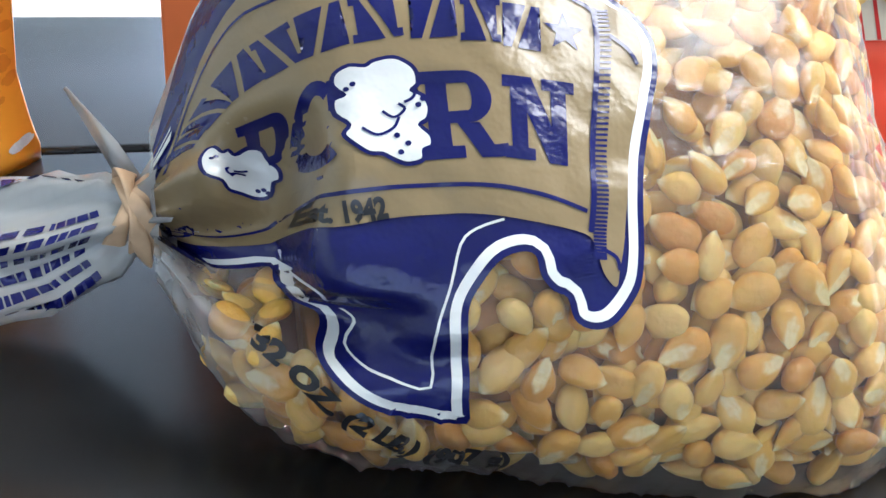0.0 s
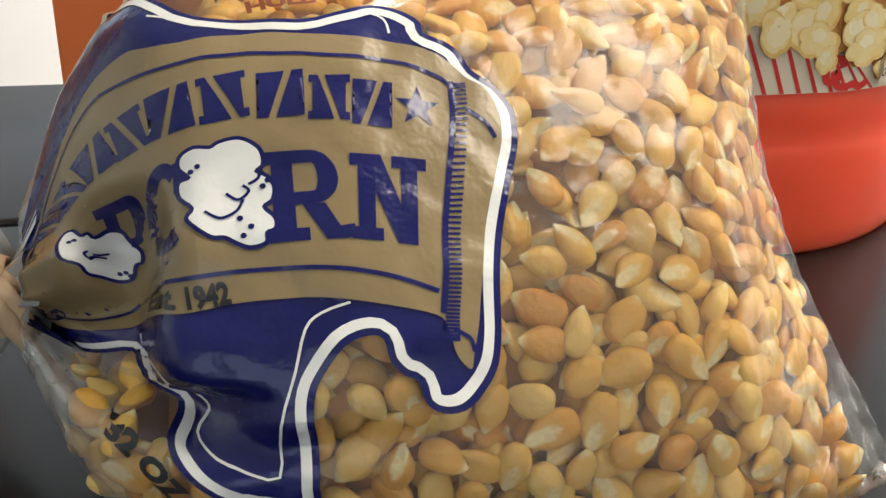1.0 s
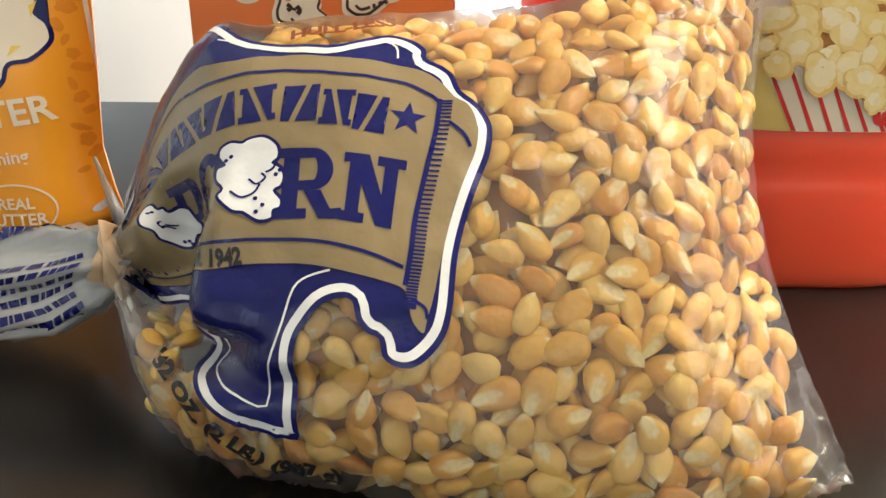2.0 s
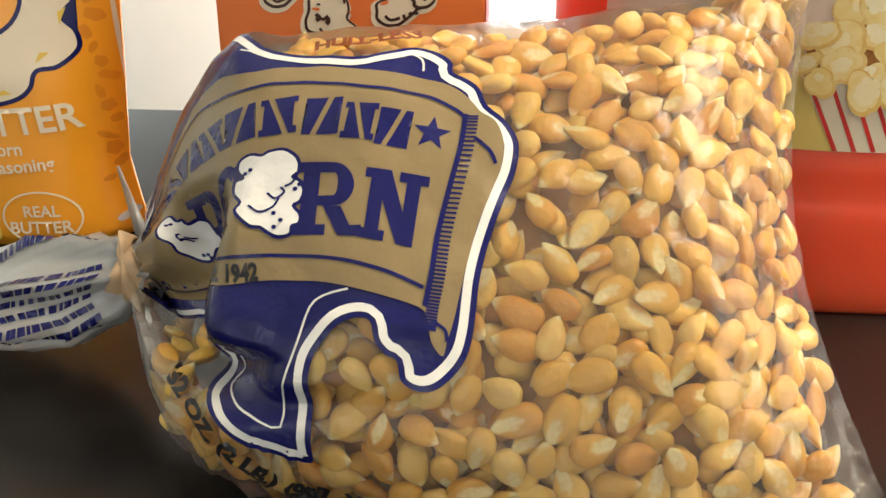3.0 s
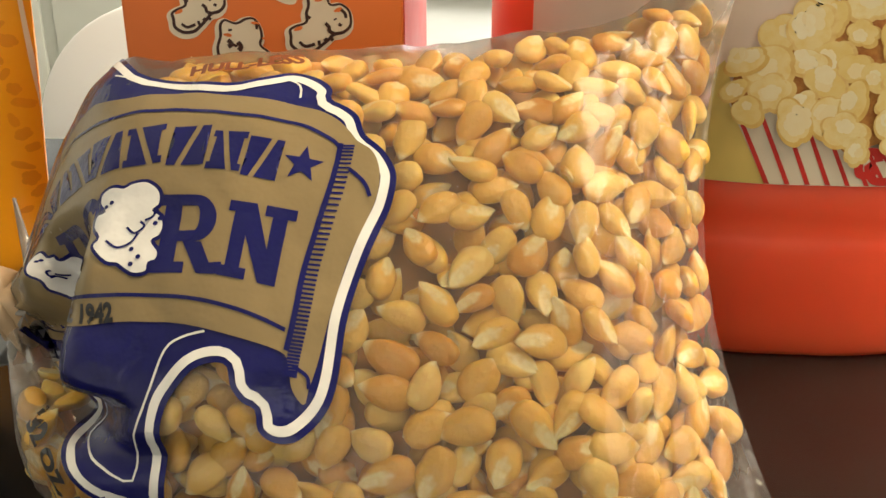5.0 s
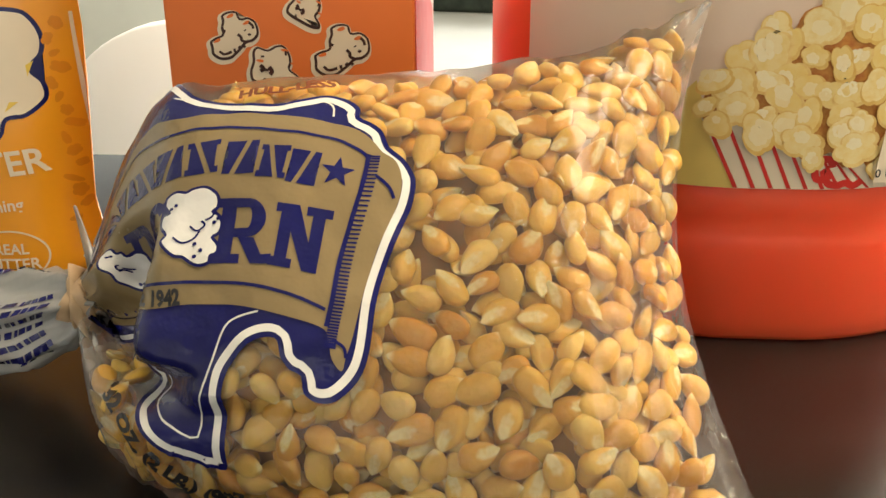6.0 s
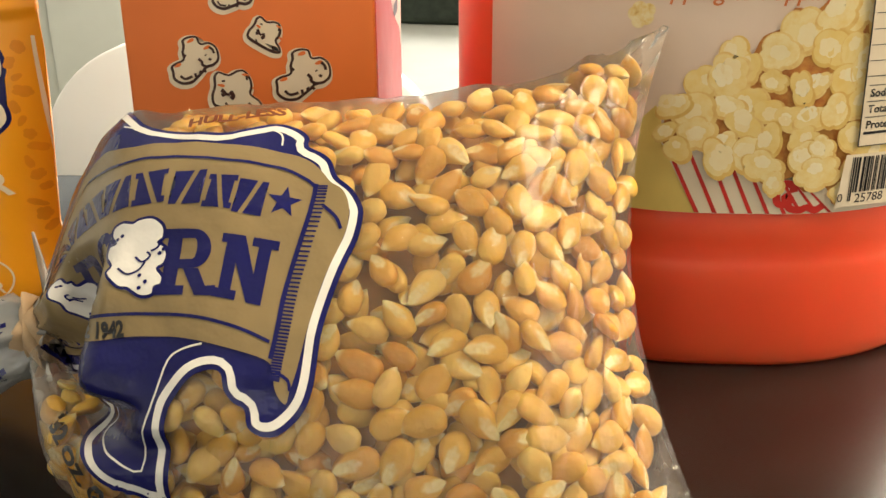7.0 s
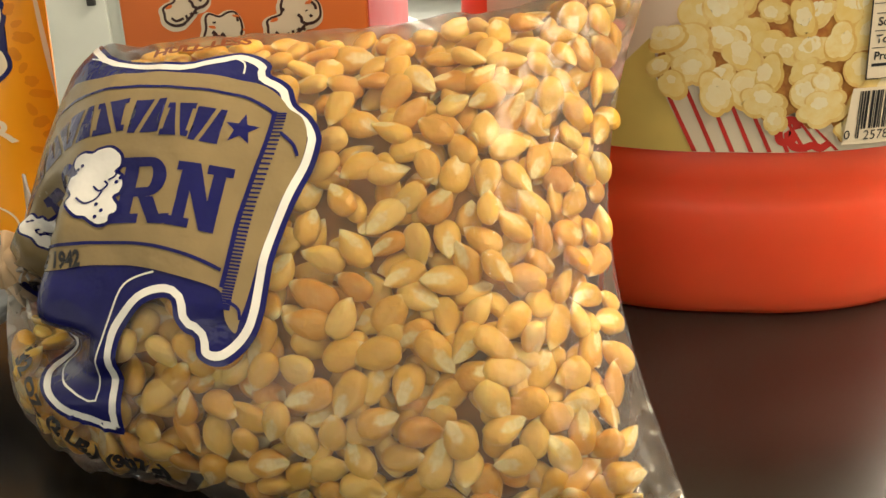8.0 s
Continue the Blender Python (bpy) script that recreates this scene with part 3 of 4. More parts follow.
PUFF_B = [(3.9, 3.6), (5, 9.2), (6.8, 10.2), (8.4, 7.1), (9.8, 8.1), (11.1, 6.4), (13.9, 9.1), (16.6, 9.1), (17.9, 6.6), (20.2, 2.7), (20.3, -2), (18.9, -3), (18.2, -8.6), (15.4, -10.4), (12.2, -10), (9.6, -9.8), (8.2, -6.6), (4.8, -4.4)]
DOTS_B = [(6.2, 4.2), (7.2, 5.1), (16.9, -6.7), (15.7, -7.6), (17.8, -7.9)]
STROKES_Q = ([(9.8, 0), (9.1, -1.3), (9.8, -3.1), (10.9, -2.2)], [(10.7, -1.3), (12.2, -0.7), (13.8, 0.6)], [(10.1, -4), (11.2, -2.2), (13.3, -1.8)])
for outline, dots, strokes in ((PUFF_A, DOTS_A, STROKES_P), (PUFF_B, DOTS_B, STROKES_Q)):
    shape = smooth_loop(flat(outline), 3)
    rim = printed("puff_rim", poly_bm(inset(shape, -0.0006)), INK_BLUE, 3.8, ribbon)
    printed("puff", poly_bm(inset(shape, 0.0003)), INK_WHITE, 4.6, rim, "white drawing of a popped kernel")
    marks = [dot(*p, 0.0006) for p in flat(dots)] + [band_bm(smooth_loop(flat(line), 5, closed=False), 0.0006) for line in strokes]
    printed("line_drawing", merged(*marks), INK_BLUE, 5.6, rim)


def along(bm, line):
    """Bends a line of lettering along a curve."""
    pts = np.array(smooth_loop(line, 12, closed=False))
    run = np.r_[0, np.cumsum(np.linalg.norm(np.diff(pts, axis=0), axis=1))]
    xs = [v.co.x for v in bm.verts]
    lo, scale = min(xs), run[-1] / (max(xs) - min(xs))
    for v in bm.verts:
        s = (v.co.x - lo) * scale
        p = np.array([np.interp(s, run, pts[:, 0]), np.interp(s, run, pts[:, 1])])
        q = np.array([np.interp(s + 0.001, run, pts[:, 0]), np.interp(s + 0.001, run, pts[:, 1])])
        r = np.array([np.interp(s - 0.001, run, pts[:, 0]), np.interp(s - 0.001, run, pts[:, 1])])
        d = (q - r) / (np.linalg.norm(q - r) + 1e-9)
        p = p + np.array([-d[1], d[0]]) * v.co.y
        v.co = Vector((p[0], p[1], 0))
    return bm


printed("lettering", along(text_bm("Est. 1942", 0.0062, 0.0003), flat([(21.8, -21.6), (25.5, -23.6), (29.5, -23.9), (37.6, -22.3)])), INK_BLACK, 3, ribbon)
printed("lettering", along(text_bm("HULL-LESS", 0.0056, 0.00025), flat([(45, 75), (58.9, 76.5), (71.9, 79)])), INK_BROWN, 3, bag, "brown lettering on the clear film")
printed("lettering", along(text_bm("32 OZ. (2 LB.) (907 g)", 0.0070, 0.0004), flat([(12.2, -73.6), (15, -75), (21.1, -80.2), (24.7, -84.1), (30.4, -87.4), (36.2, -90.6), (42.4, -93.9), (50.8, -95.2), (61.5, -94.6)])), INK_BLACK, 1, bag, "black weight lettering on the clear film")

# the gathered neck, its band and the loose tail of the bag
tail_rings = []
for k, (u, w, z, ry, rz) in enumerate(((-0.004, 0.2225, 0.0400, 0.0100, 0.0105), (-0.0100, 0.2235, 0.0365, 0.0062, 0.0066), (-0.017, 0.2255, 0.0315, 0.010, 0.0120), (-0.030, 0.230, 0.0260, 0.017, 0.0145), (-0.046, 0.233, 0.0230, 0.021, 0.0135), (-0.060, 0.235, 0.0200, 0.024, 0.0105), (-0.078, 0.236, 0.0150, 0.027, 0.007), (-0.095, 0.236, 0.011, 0.030, 0.004))):
    ring = []
    for i in range(56):
        t = 2 * math.pi * i / 56
        crimp = 1 + 0.16 * math.sin(7 * t + k) + 0.10 * math.sin(13 * t + 2 * k) + 0.12 * noise.noise(Vector((math.cos(t) * 2, math.sin(t) * 2, k * 0.7)))
        ring.append(plan(u + 0.002 * math.sin(5 * t + k), w + ry * crimp * math.cos(t), max(z + rz * crimp * math.sin(t), 0.0006)))
    tail_rings.append(ring)
smooth_rings = [[Vector([float(np.interp(f, range(len(tail_rings)), [r[i][c] for r in tail_rings])) for c in range(3)]) for i in range(56)] for f in np.linspace(0, len(tail_rings) - 1, 36)]
tail = part("gathered_tail", loft_bm(smooth_rings, cap=False), TAIL_FILM, bag, "crumpled milky tail of the bag beyond the band")


def onto_tail(bm, lift):
    """Bends flat marks onto the front of the tail: x along it from the band, y up it."""
    cut_grid(bm, 0.004, 0.003)
    for v in bm.verts:
        f = min(max(v.co.x, 0), 0.09) / 0.09 * 5 + 1.6
        ang = math.pi + 0.0 - v.co.y / 0.016
        i = int(round((ang / (2 * math.pi)) * 56)) % 56
        k = min(int(f), len(tail_rings) - 2)
        p = tail_rings[k][i].lerp(tail_rings[k + 1][i], f - k)
        mid = sum((tail_rings[k][j] for j in range(0, 56, 7)), Vector()) / 8
        v.co = p + (p - mid).normalized() * lift
    return bm


rows = []
rng = random.Random(5)
for k in range(14):
    x = 0.012
    while x < 0.075:
        wide, low = rng.uniform(0.0012, 0.0042), 0.0260 - k * 0.0034
        rows.append(poly_bm([(x, low), (x + wide, low), (x + wide, low + 0.0011), (x, low + 0.0011)]))
        x += wide + rng.choice((0.0005, 0.0005, 0.0014))
tagged(part("small_print", onto_tail(merged(*rows), 0.0006), INK_BLUE, tail, "navy small print too small to read"), kind="stuff")
part("blue_mark", onto_tail(merged(*[poly_bm([(0.014 + 0.0035 * k, -0.012), (0.0165 + 0.0035 * k, -0.012), (0.0165 + 0.0035 * k, -0.003 - 0.001 * (k % 2)), (0.014 + 0.0035 * k, -0.003)]) for k in range(4)]), 0.0008), INK_BLUE, tail)
ear = [[plan(*p) for p in ring] for ring in (((-0.009, 0.230, 0.042), (-0.0135, 0.234, 0.036), (-0.0085, 0.236, 0.036)), ((-0.0150, 0.242, 0.0465), (-0.0195, 0.246, 0.0425), (-0.0165, 0.247, 0.0425)), ((-0.0275, 0.262, 0.0530), (-0.0285, 0.263, 0.0520), (-0.0275, 0.2635, 0.0520)))]
part("twisted_corner", loft_bm(ear), TAIL_FILM, bag, "stiff twisted corner of film")

band = thing("rubber_band", pose(0, 0, 0), "tan rubber band wound round the bag's neck", "rubber band")
for k, (shift, lean, tip, rad) in enumerate(((-0.0034, 0.42, 0.2, 0.0080), (-0.0006, -0.38, -0.3, 0.0086), (0.0016, 0.16, 0.35, 0.0078), (-0.0018, -0.1, -0.15, 0.0090))):
    rings = []
    for i in range(48):
        t = 2 * math.pi * i / 48
        out = Vector((math.sin(lean) * math.sin(t) + math.sin(tip) * math.cos(t), math.cos(t), math.cos(lean) * math.sin(t)))
        wob = rad * (1 + 0.07 * math.sin(3 * t + k) + 0.04 * math.sin(5 * t + 2 * k))
        c = Vector((-0.0100 + shift, 0.2235, 0.0362)) + Vector((out.x, out.y, out.z * 1.12)) * wob
        spin = 0.7 * math.sin(t + k) + 0.5 * math.sin(2 * t + 2 * k)
        flat_way = Vector((math.cos(spin), 0, 0)) + out * math.sin(spin)
        edge_way = out * math.cos(spin) - Vector((math.sin(spin), 0, 0))
        rings.append([plan(*(c + edge_way * 0.0006 * math.cos(a) + flat_way * (0.0023 + 0.0006 * math.sin(2 * t + 2 * k)) * math.sin(a))) for a in np.linspace(0, 2 * math.pi, 10, endpoint=False)])
    rings.append(rings[0])
    part("turn", loft_bm(rings, cap=False), TIE, band)

# ---------------------------------------------------------------- kernels


def kernel_mesh(seed):
    """One popcorn kernel: a flattened drop, round at the crown and pointed at the tip."""
    rng = random.Random(seed)
    long, wide, thick = rng.uniform(0.0110, 0.0134), rng.uniform(0.0064, 0.0082), rng.uniform(0.0044, 0.0058)
    mid, sharp = rng.uniform(0.37, 0.47), rng.uniform(1.8, 2.5)
    dent, bend = rng.uniform(0.15, 0.45), rng.uniform(-0.08, 0.08)
    bm = bmesh.new()
    rings, n, m = [], 18, 20
    for i in range(n + 1):
        f = i / n
        if i == 0 or i == n:
            rings.append([bm.verts.new(((-0.5 + f) * long * (0.97 if i == 0 else 1), 0, 0))])
            continue
        g = max(0.0, f - mid) / (1 - mid)
        r = math.sqrt(max(0.0, 1 - ((mid - f) / mid) ** 2)) if f < mid else max(1 - g ** sharp, 0.17 if f < 0.96 else 0.12)
        ring = []
        for j in range(m):
            t = 2 * math.pi * j / m
            y, z = r * wide / 2 * math.cos(t), r * thick / 2 * math.sin(t) * (1 - 0.25 * f)
            if z > 0:
                z -= dent * thick * 0.5 * math.exp(-((f - 0.70) / 0.20) ** 2) * math.exp(-(math.cos(t) / 0.42) ** 2)
            lump = 1 + 0.13 * noise.noise(Vector((f * 3 + seed, math.cos(t) * 1.3, math.sin(t) * 1.3)))
            ring.append(bm.verts.new(((-0.5 + f) * long, y * lump + bend * long * (f - 0.5) ** 2 * 2, z * lump)))
        rings.append(ring)
    for a, b in zip(rings, rings[1:]):
        for j in range(m):
            p, q = a[j % len(a)], a[(j + 1) % len(a)]
            r, s = b[(j + 1) % len(b)], b[j % len(b)]
            bm.faces.new([v for v in dict.fromkeys((p, q, r, s))])
    bmesh.ops.recalc_face_normals(bm, faces=bm.faces)
    me = bpy.data.meshes.new("kernel")
    bm.to_mesh(me)
    bm.free()
    pale = me.attributes.new("pale", "FLOAT", "POINT")
    germ = rng.uniform(0.75, 1.0) if seed % 4 != 3 else rng.uniform(0.0, 0.25)
    reach = rng.uniform(0.50, 0.72)
    for v in me.vertices:
        f, side = v.co.x / long + 0.5, abs(v.co.y) / (wide / 2)
        tip = min(1.0, max(0.0, (f - 0.78) / 0.16))
        face = germ * step(1.05, 0.60, math.hypot(side / 0.50, (f - 1.0 + reach / 2) / (reach * 0.62))) if v.co.z > 0 else 0.0
        pale.data[v.index].value = min(1.0, max(0.8 * tip, 0.95 * face))
    for p in me.polygons:
        p.use_smooth = True
    me.materials.append(KERNEL)
    return me


KERNELS = [kernel_mesh(k) for k in range(20)]
rng = random.Random(11)


def bag_frame(u, t, off):
    """Place, and three axes, on the inside of the bag: t runs round it, 0 at the top, a quarter turn at the middle of the front."""
    def at(a, b, o):
        c, s = math.cos(b), math.sin(b)
        return bag_point(a, math.copysign(abs(c) ** (2 / POWER), c), 1.0 if s >= 0 else -1.0, o)
    p = at(u, t, off)
    a, b = at(u + 0.004, t, off) - at(u - 0.004, t, off), at(u, t + 0.06, off) - at(u, t - 0.06, off)
    nrm = a.cross(b).normalized()
    mid = plan(u, at_knots(u, MID_W), at_knots(u, MID_Z))
    return p, a.normalized(), -nrm if nrm.dot(p - mid) < 0 else nrm


def ring_point(u, t, off):
    c, q = math.cos(t), math.sin(t)
    return bag_point(u, math.copysign(abs(c) ** (2 / POWER), c), 1.0 if q >= 0 else -1.0, off)


def scatter(count, off, spacing, lo, hi, u0, u1):
    """Kernels lying against the film, none nearer to another than the spacing."""
    found, cells = [], {}
    for _ in range(count):
        u, t, o = rng.uniform(u0, u1), rng.uniform(lo, hi), off - rng.uniform(0, 0.0022)
        if u < 0.036 and math.cos(t) > -0.46 or u > 0.1822 - (0.011 if math.cos(t) < 0 else 0.010) * math.cos(t) ** 2:
            continue
        if 0.018 < u < 0.049 and -0.77 < math.cos(t) < -0.2:
            continue
        p = ring_point(u, t, o)
        key = tuple(int(c // spacing) for c in p)
        near = [q for dx in (-1, 0, 1) for dy in (-1, 0, 1) for dz in (-1, 0, 1) for q in cells.get((key[0] + dx, key[1] + dy, key[2] + dz), ())]
        if any((q - p).length < spacing for q in near):
            continue
        cells.setdefault(key, []).append(p)
        p, a, nrm = bag_frame(u, t, o)
        found.append((p, a, nrm, u, t))
    return found


def kernel_pose(p, a, nrm, tilt):
    side = nrm.cross(a).normalized()
    turn = Matrix((a, side, nrm)).transposed()
    spin = Euler((rng.gauss(0, tilt), rng.gauss(0, tilt), rng.uniform(0, 2 * math.pi))).to_matrix()
    if rng.random() < 0.42:
        spin = spin @ Euler((math.pi, 0, 0)).to_matrix()
    k = rng.uniform(0.86, 1.06)
    if p.z < 0.005:
        p = Vector((p.x, p.y, 0.005))
    return Matrix.LocRotScale(p, (turn @ spin).to_quaternion(), (k, k, k))


first = scatter(42000, -0.0038, 0.0069, -0.4, math.pi + 0.4, 0.006, 0.1822)
second = scatter(24000, -0.0078, 0.0066, -0.35, math.pi + 0.35, 0.012, 0.173)
first.sort(key=lambda k: -math.sin(k[4]) + abs(k[3] - 0.1) * 4)
near, rest = first[:300], first[300:]

verts, faces, pales, base = [], [], [], 0
# Solid core instead of inner kernels; its dark colour imitates shaded gaps.
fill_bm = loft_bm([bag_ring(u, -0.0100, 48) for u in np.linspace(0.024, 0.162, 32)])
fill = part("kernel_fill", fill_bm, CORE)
tagged(fill, "packed orange popcorn kernels round a dark core, filling the clear bag", "popcorn kernels", kind="stuff")
for p, a, nrm, u, t in near:
    ob = new("kernel", rng.choice(KERNELS))
    ob.matrix_world = kernel_pose(p, a, nrm, 0.26)
    ob.parent = fill
for p, a, nrm, u, t in rest + second:
    me, m = rng.choice(KERNELS), kernel_pose(p, a, nrm, 0.45)
    verts += [tuple(m @ v.co) for v in me.vertices]
    faces += [tuple(base + i for i in q.vertices) for q in me.polygons]
    pales += [d.value for d in me.attributes["pale"].data]
    base += len(me.vertices)
me = bpy.data.meshes.new("deeper_kernels")
me.from_pydata(verts, [], faces)
me.attributes.new("pale", "FLOAT", "POINT").data.foreach_set("value", pales)
for p in me.polygons:
    p.use_smooth = True
me.materials.append(KERNEL)
deeper = new("deeper_kernels", me)
deeper.parent = fill
tagged(deeper, kind="stuff")

# ---------------------------------------------------------------- the oil jug

JUG_W, JUG_D, JUG_R = 0.0995, 0.091, 0.091


def jug_loop(grow, z, count=96):
    pts = []
    for i in range(count):
        t = 2 * math.pi * (i + 0.5) / count
        r = JUG_R + min(grow, 0)
        cx, cy = math.copysign(JUG_W - JUG_R, math.cos(t)), math.copysign(JUG_D - JUG_R, math.sin(t))
        r = max(JUG_R + grow, 0.004)
        pts.append(Vector((cx * min(1, (JUG_R + grow) / 0.02) + r * math.cos(t), cy * min(1, (JUG_R + grow) / 0.02) + r * math.sin(t), z)))
    return pts


def jug_place(s, z, lift):
    """A place on the jug's wall: s round it from the middle of its front, to its right."""
    L, R = JUG_W - JUG_R, JUG_R
    q, sg = abs(s), math.copysign(1, s)
    if q <= L:
        return Vector((s, -JUG_D - lift, z))
    ang = (q - L) / R
    if ang <= math.pi / 2:
        return Vector((sg * (L + (R + lift) * math.sin(ang)), -(JUG_D - R) - (R + lift) * math.cos(ang), z))
    return Vector((sg * (JUG_W + lift), -(JUG_D - R) + (q - L - R * math.pi / 2), z))


jug = thing("oil_jug", pose(*(Vector((0.112, 0.395, 0)) + ALONG * 0.010 + ACROSS * 0.008), 0, 0, 13.5), "glossy red plastic jug of popping oil with a printed label", "jug")
prof = [(-0.0026, 0.0003), (-0.0011, 0.0007), (-0.0002, 0.0026), (0.0002, 0.008), (0.0004, 0.026), (0.0004, 0.0365), (-0.0002, 0.0395), (-0.0008, 0.042), (-0.0006, 0.048), (-0.0002, 0.0565), (-0.0008, 0.058), (-0.0006, 0.20), (-0.006, 0.215), (-0.025, 0.24), (-0.042, 0.255), (-0.044, 0.27)]
part("body", loft_bm([jug_loop(g, z) for g, z in prof]), RED_PLASTIC, jug)
part("cap", loft_bm([[Vector((0.019 * math.cos(t), 0.019 * math.sin(t), z)) for t in np.linspace(0, 2 * math.pi, 32, endpoint=False)] for z in (0.268, 0.269, 0.29)]), RED_CARD, jug)


def onto_jug(bm, lift):
    cut_grid(bm, 0.005, 0.5)
    for v in bm.verts:
        v.co = jug_place(v.co.x, v.co.y, lift + v.co.z)
    return bm


def mm(points, dx=3.5):
    """Label places in millimetres of the flat artwork, set round the jug's wall."""
    return [(float(np.interp(x + dx, (-80, -40, 0, 20, 40, 60, 75, 115), (-98.6, -54.3, -13.6, 6.3, 24.9, 40.9, 50.0, 90.0))) / 1000, z / 1000) for x, z in points]


def jug_print(name, bm, ink, level, parent, label=""):
    return part(name, onto_jug(bm, 0.00012 + 0.00012 * level), ink, parent, label)


paper = jug_print("label", poly_bm(mm([(-83, 58.6), (110, 58.6), (110, 190), (-83, 190)])), LABEL_CREAM, 0, jug, "cream paper label with a popcorn picture")
jug_print("yellow_ground", poly_bm(mm([(-40, 58.7), (-4, 58.7), (-16, 84), (-20, 95), (-34, 80)])), LABEL_YELLOW, 1, paper)
stripes_back = jug_print("striped_tub", poly_bm(mm([(-17.8, 83), (-5, 58.8), (62, 58.8), (58, 76), (30, 66), (16, 72), (2, 79)])), CREAM, 2, paper, "red and white striped popcorn tub in the picture")
for k in range(9):
    top, bottom = -17.5 + 7.6 * k - 0.2 * k * k, -5.2 + 5.9 * k
    jug_print("red_stripe", poly_bm(mm([(top, 84 - 1.9 * k), (top + 1.5, 83.5 - 1.9 * k), (bottom + 1.5, 58.9), (bottom, 58.9)])), RED_INK, 3, stripes_back)
script = [(27.5, 66.5), (26.5, 69), (23.5, 69.3), (21.5, 66), (22.3, 62.6), (25.5, 62.4), (26.5, 64.2), (24.5, 65), (26.5, 61), (30, 60.2), (33, 61), (36, 60), (39, 61.5)]
jug_print("red_mark", band_bm(smooth_loop(mm(script), 4, closed=False), 0.0025), RED_INK, 4, stripes_back)
pile = mm([(-18, 84), (-15.5, 94), (-9, 101), (-6, 106), (1, 109), (3, 114), (8, 112), (11, 118), (17, 121), (20, 127), (27, 126), (33, 131), (41, 129), (47, 133), (56, 131), (70, 134), (84, 128), (90, 110), (80, 90), (62, 80),
           (48, 64), (43, 62), (39, 68), (31, 66.5), (26, 72), (19, 68), (12, 73), (6, 79), (1, 76), (-6, 82), (-12, 80)])
heap = jug_print("popcorn_picture", poly_bm(smooth_loop(pile, 3)), PICTURE_GROUND, 4, paper, "printed heap of yellow buttered popcorn")
rng = random.Random(21)


def inside(x, y, loop):
    """Whether a place lies within a loop."""
    hit = False
    for (x0, y0), (x1, y1) in zip(loop, loop[1:] + loop[:1]):
        if (y0 > y) != (y1 > y) and x < (x1 - x0) * (y - y0) / (y1 - y0) + x0:
            hit = not hit
    return hit


def lifted(bm, z):
    for v in bm.verts:
        v.co.z = z
    return bm


rims, bodies, lights, spots = [], [], [], []
for _ in range(900):
    x, y = rng.uniform(-0.035, 0.075), rng.uniform(0.061, 0.134)
    if inside(x, y, pile) and all(math.hypot(x - a, y - b) > rng.uniform(0.0045, 0.0085) for a, b in spots):
        spots.append((x, y))
for k, (x, y) in enumerate(sorted(spots, key=lambda p: -p[1] + rng.uniform(-0.004, 0.004))):
    size, base, lean = rng.uniform(0.0048, 0.0085), k * 0.000016, rng.uniform(0, 360)
    shape = moved(puff(size, size * rng.uniform(0.55, 0.95), 400 + k, rng.choice((3, 3, 4, 5))), 0, 0, lean)
    rims.append(lifted(poly_bm([(x + a, y + b) for a, b in shape]), base))
    bodies.append(lifted(poly_bm([(x + a * 0.86 - 0.0004, y + b * 0.86 + 0.0005) for a, b in shape]), base + 0.000005))
    for _ in range(rng.choice((1, 2, 2))):
        ox, oy, r = rng.uniform(-0.4, 0.2) * size, rng.uniform(-0.1, 0.4) * size, size * rng.uniform(0.28, 0.5)
        lights.append(lifted(poly_bm(moved(puff(r, r * 0.8, 700 + k, 5), x + ox, y + oy, lean)), base + 0.000009 + 0.000002 * (len(lights) % 2)))
for name, bms, tone, label in (("popped_edge", rims, PICTURE_RIM, "golden edges of the printed popcorn"), ("popped_surface", bodies, PICTURE_BODY, "yellow printed popcorn pieces"), ("popped_shine", lights, PICTURE_LIGHT, "pale butter-yellow lights on the popcorn")):
    tagged(jug_print(name, merged(*bms), tone, 5, paper, label), kind="stuff")
jug_print("popped_piece", poly_bm(moved(puff(0.0045, 0.0042, 77, 5), *mm([(-26.5, 124)])[0])), POP_A, 5, paper)
text = text_bm("Oil for Popping & Topping!", 0.0077, 0.00005)
jug_print("lettering", turned(text, *mm([(-7, 131.6)])[0], 0, 0.22), ORANGE_INK, 5, paper, "orange-brown slanted lettering")
facts = jug_print("facts_panel", poly_bm(mm([(49.5, 82), (95, 82), (95, 150), (46.5, 150)])), CREAM, 18, paper, "nutrition table in a black frame")
jug_print("frame", band_bm(mm([(95, 82), (49.5, 82), (46.5, 150)]), 0.0005), INK_BLACK, 19, facts)
for k, (z, words) in enumerate(((99.5, "Sodium"), (94.2, "Total Carb"), (89, "Protein"))):
    bm = text_bm(words, 0.0036, 0.00008, "LEFT")
    jug_print("lettering", turned(bm, *mm([(51.5, z)])[0]), INK_BLACK, 19, facts)
    jug_print("rule", poly_bm(mm([(50.5, z + 2.5), (95, z + 2.5), (95, z + 2.75), (50.5, z + 2.75)])), INK_BLACK, 19, facts)
jug_print("thick_rule", poly_bm(mm([(51, 85.9), (95, 85.9), (95, 86.8), (51, 86.8)])), INK_BLACK, 19, facts)
for z in (105, 110, 115, 120, 125):
    jug_print("rule", poly_bm(mm([(49, z), (95, z), (95, z + 0.25), (49, z + 0.25)])), INK_BLACK, 19, facts)
code = jug_print("barcode_panel", poly_bm(mm([(43, 61.2), (90, 61.2), (90, 79.4), (45, 79.4)])), CREAM, 20, paper)
x = 48.0
bars = []
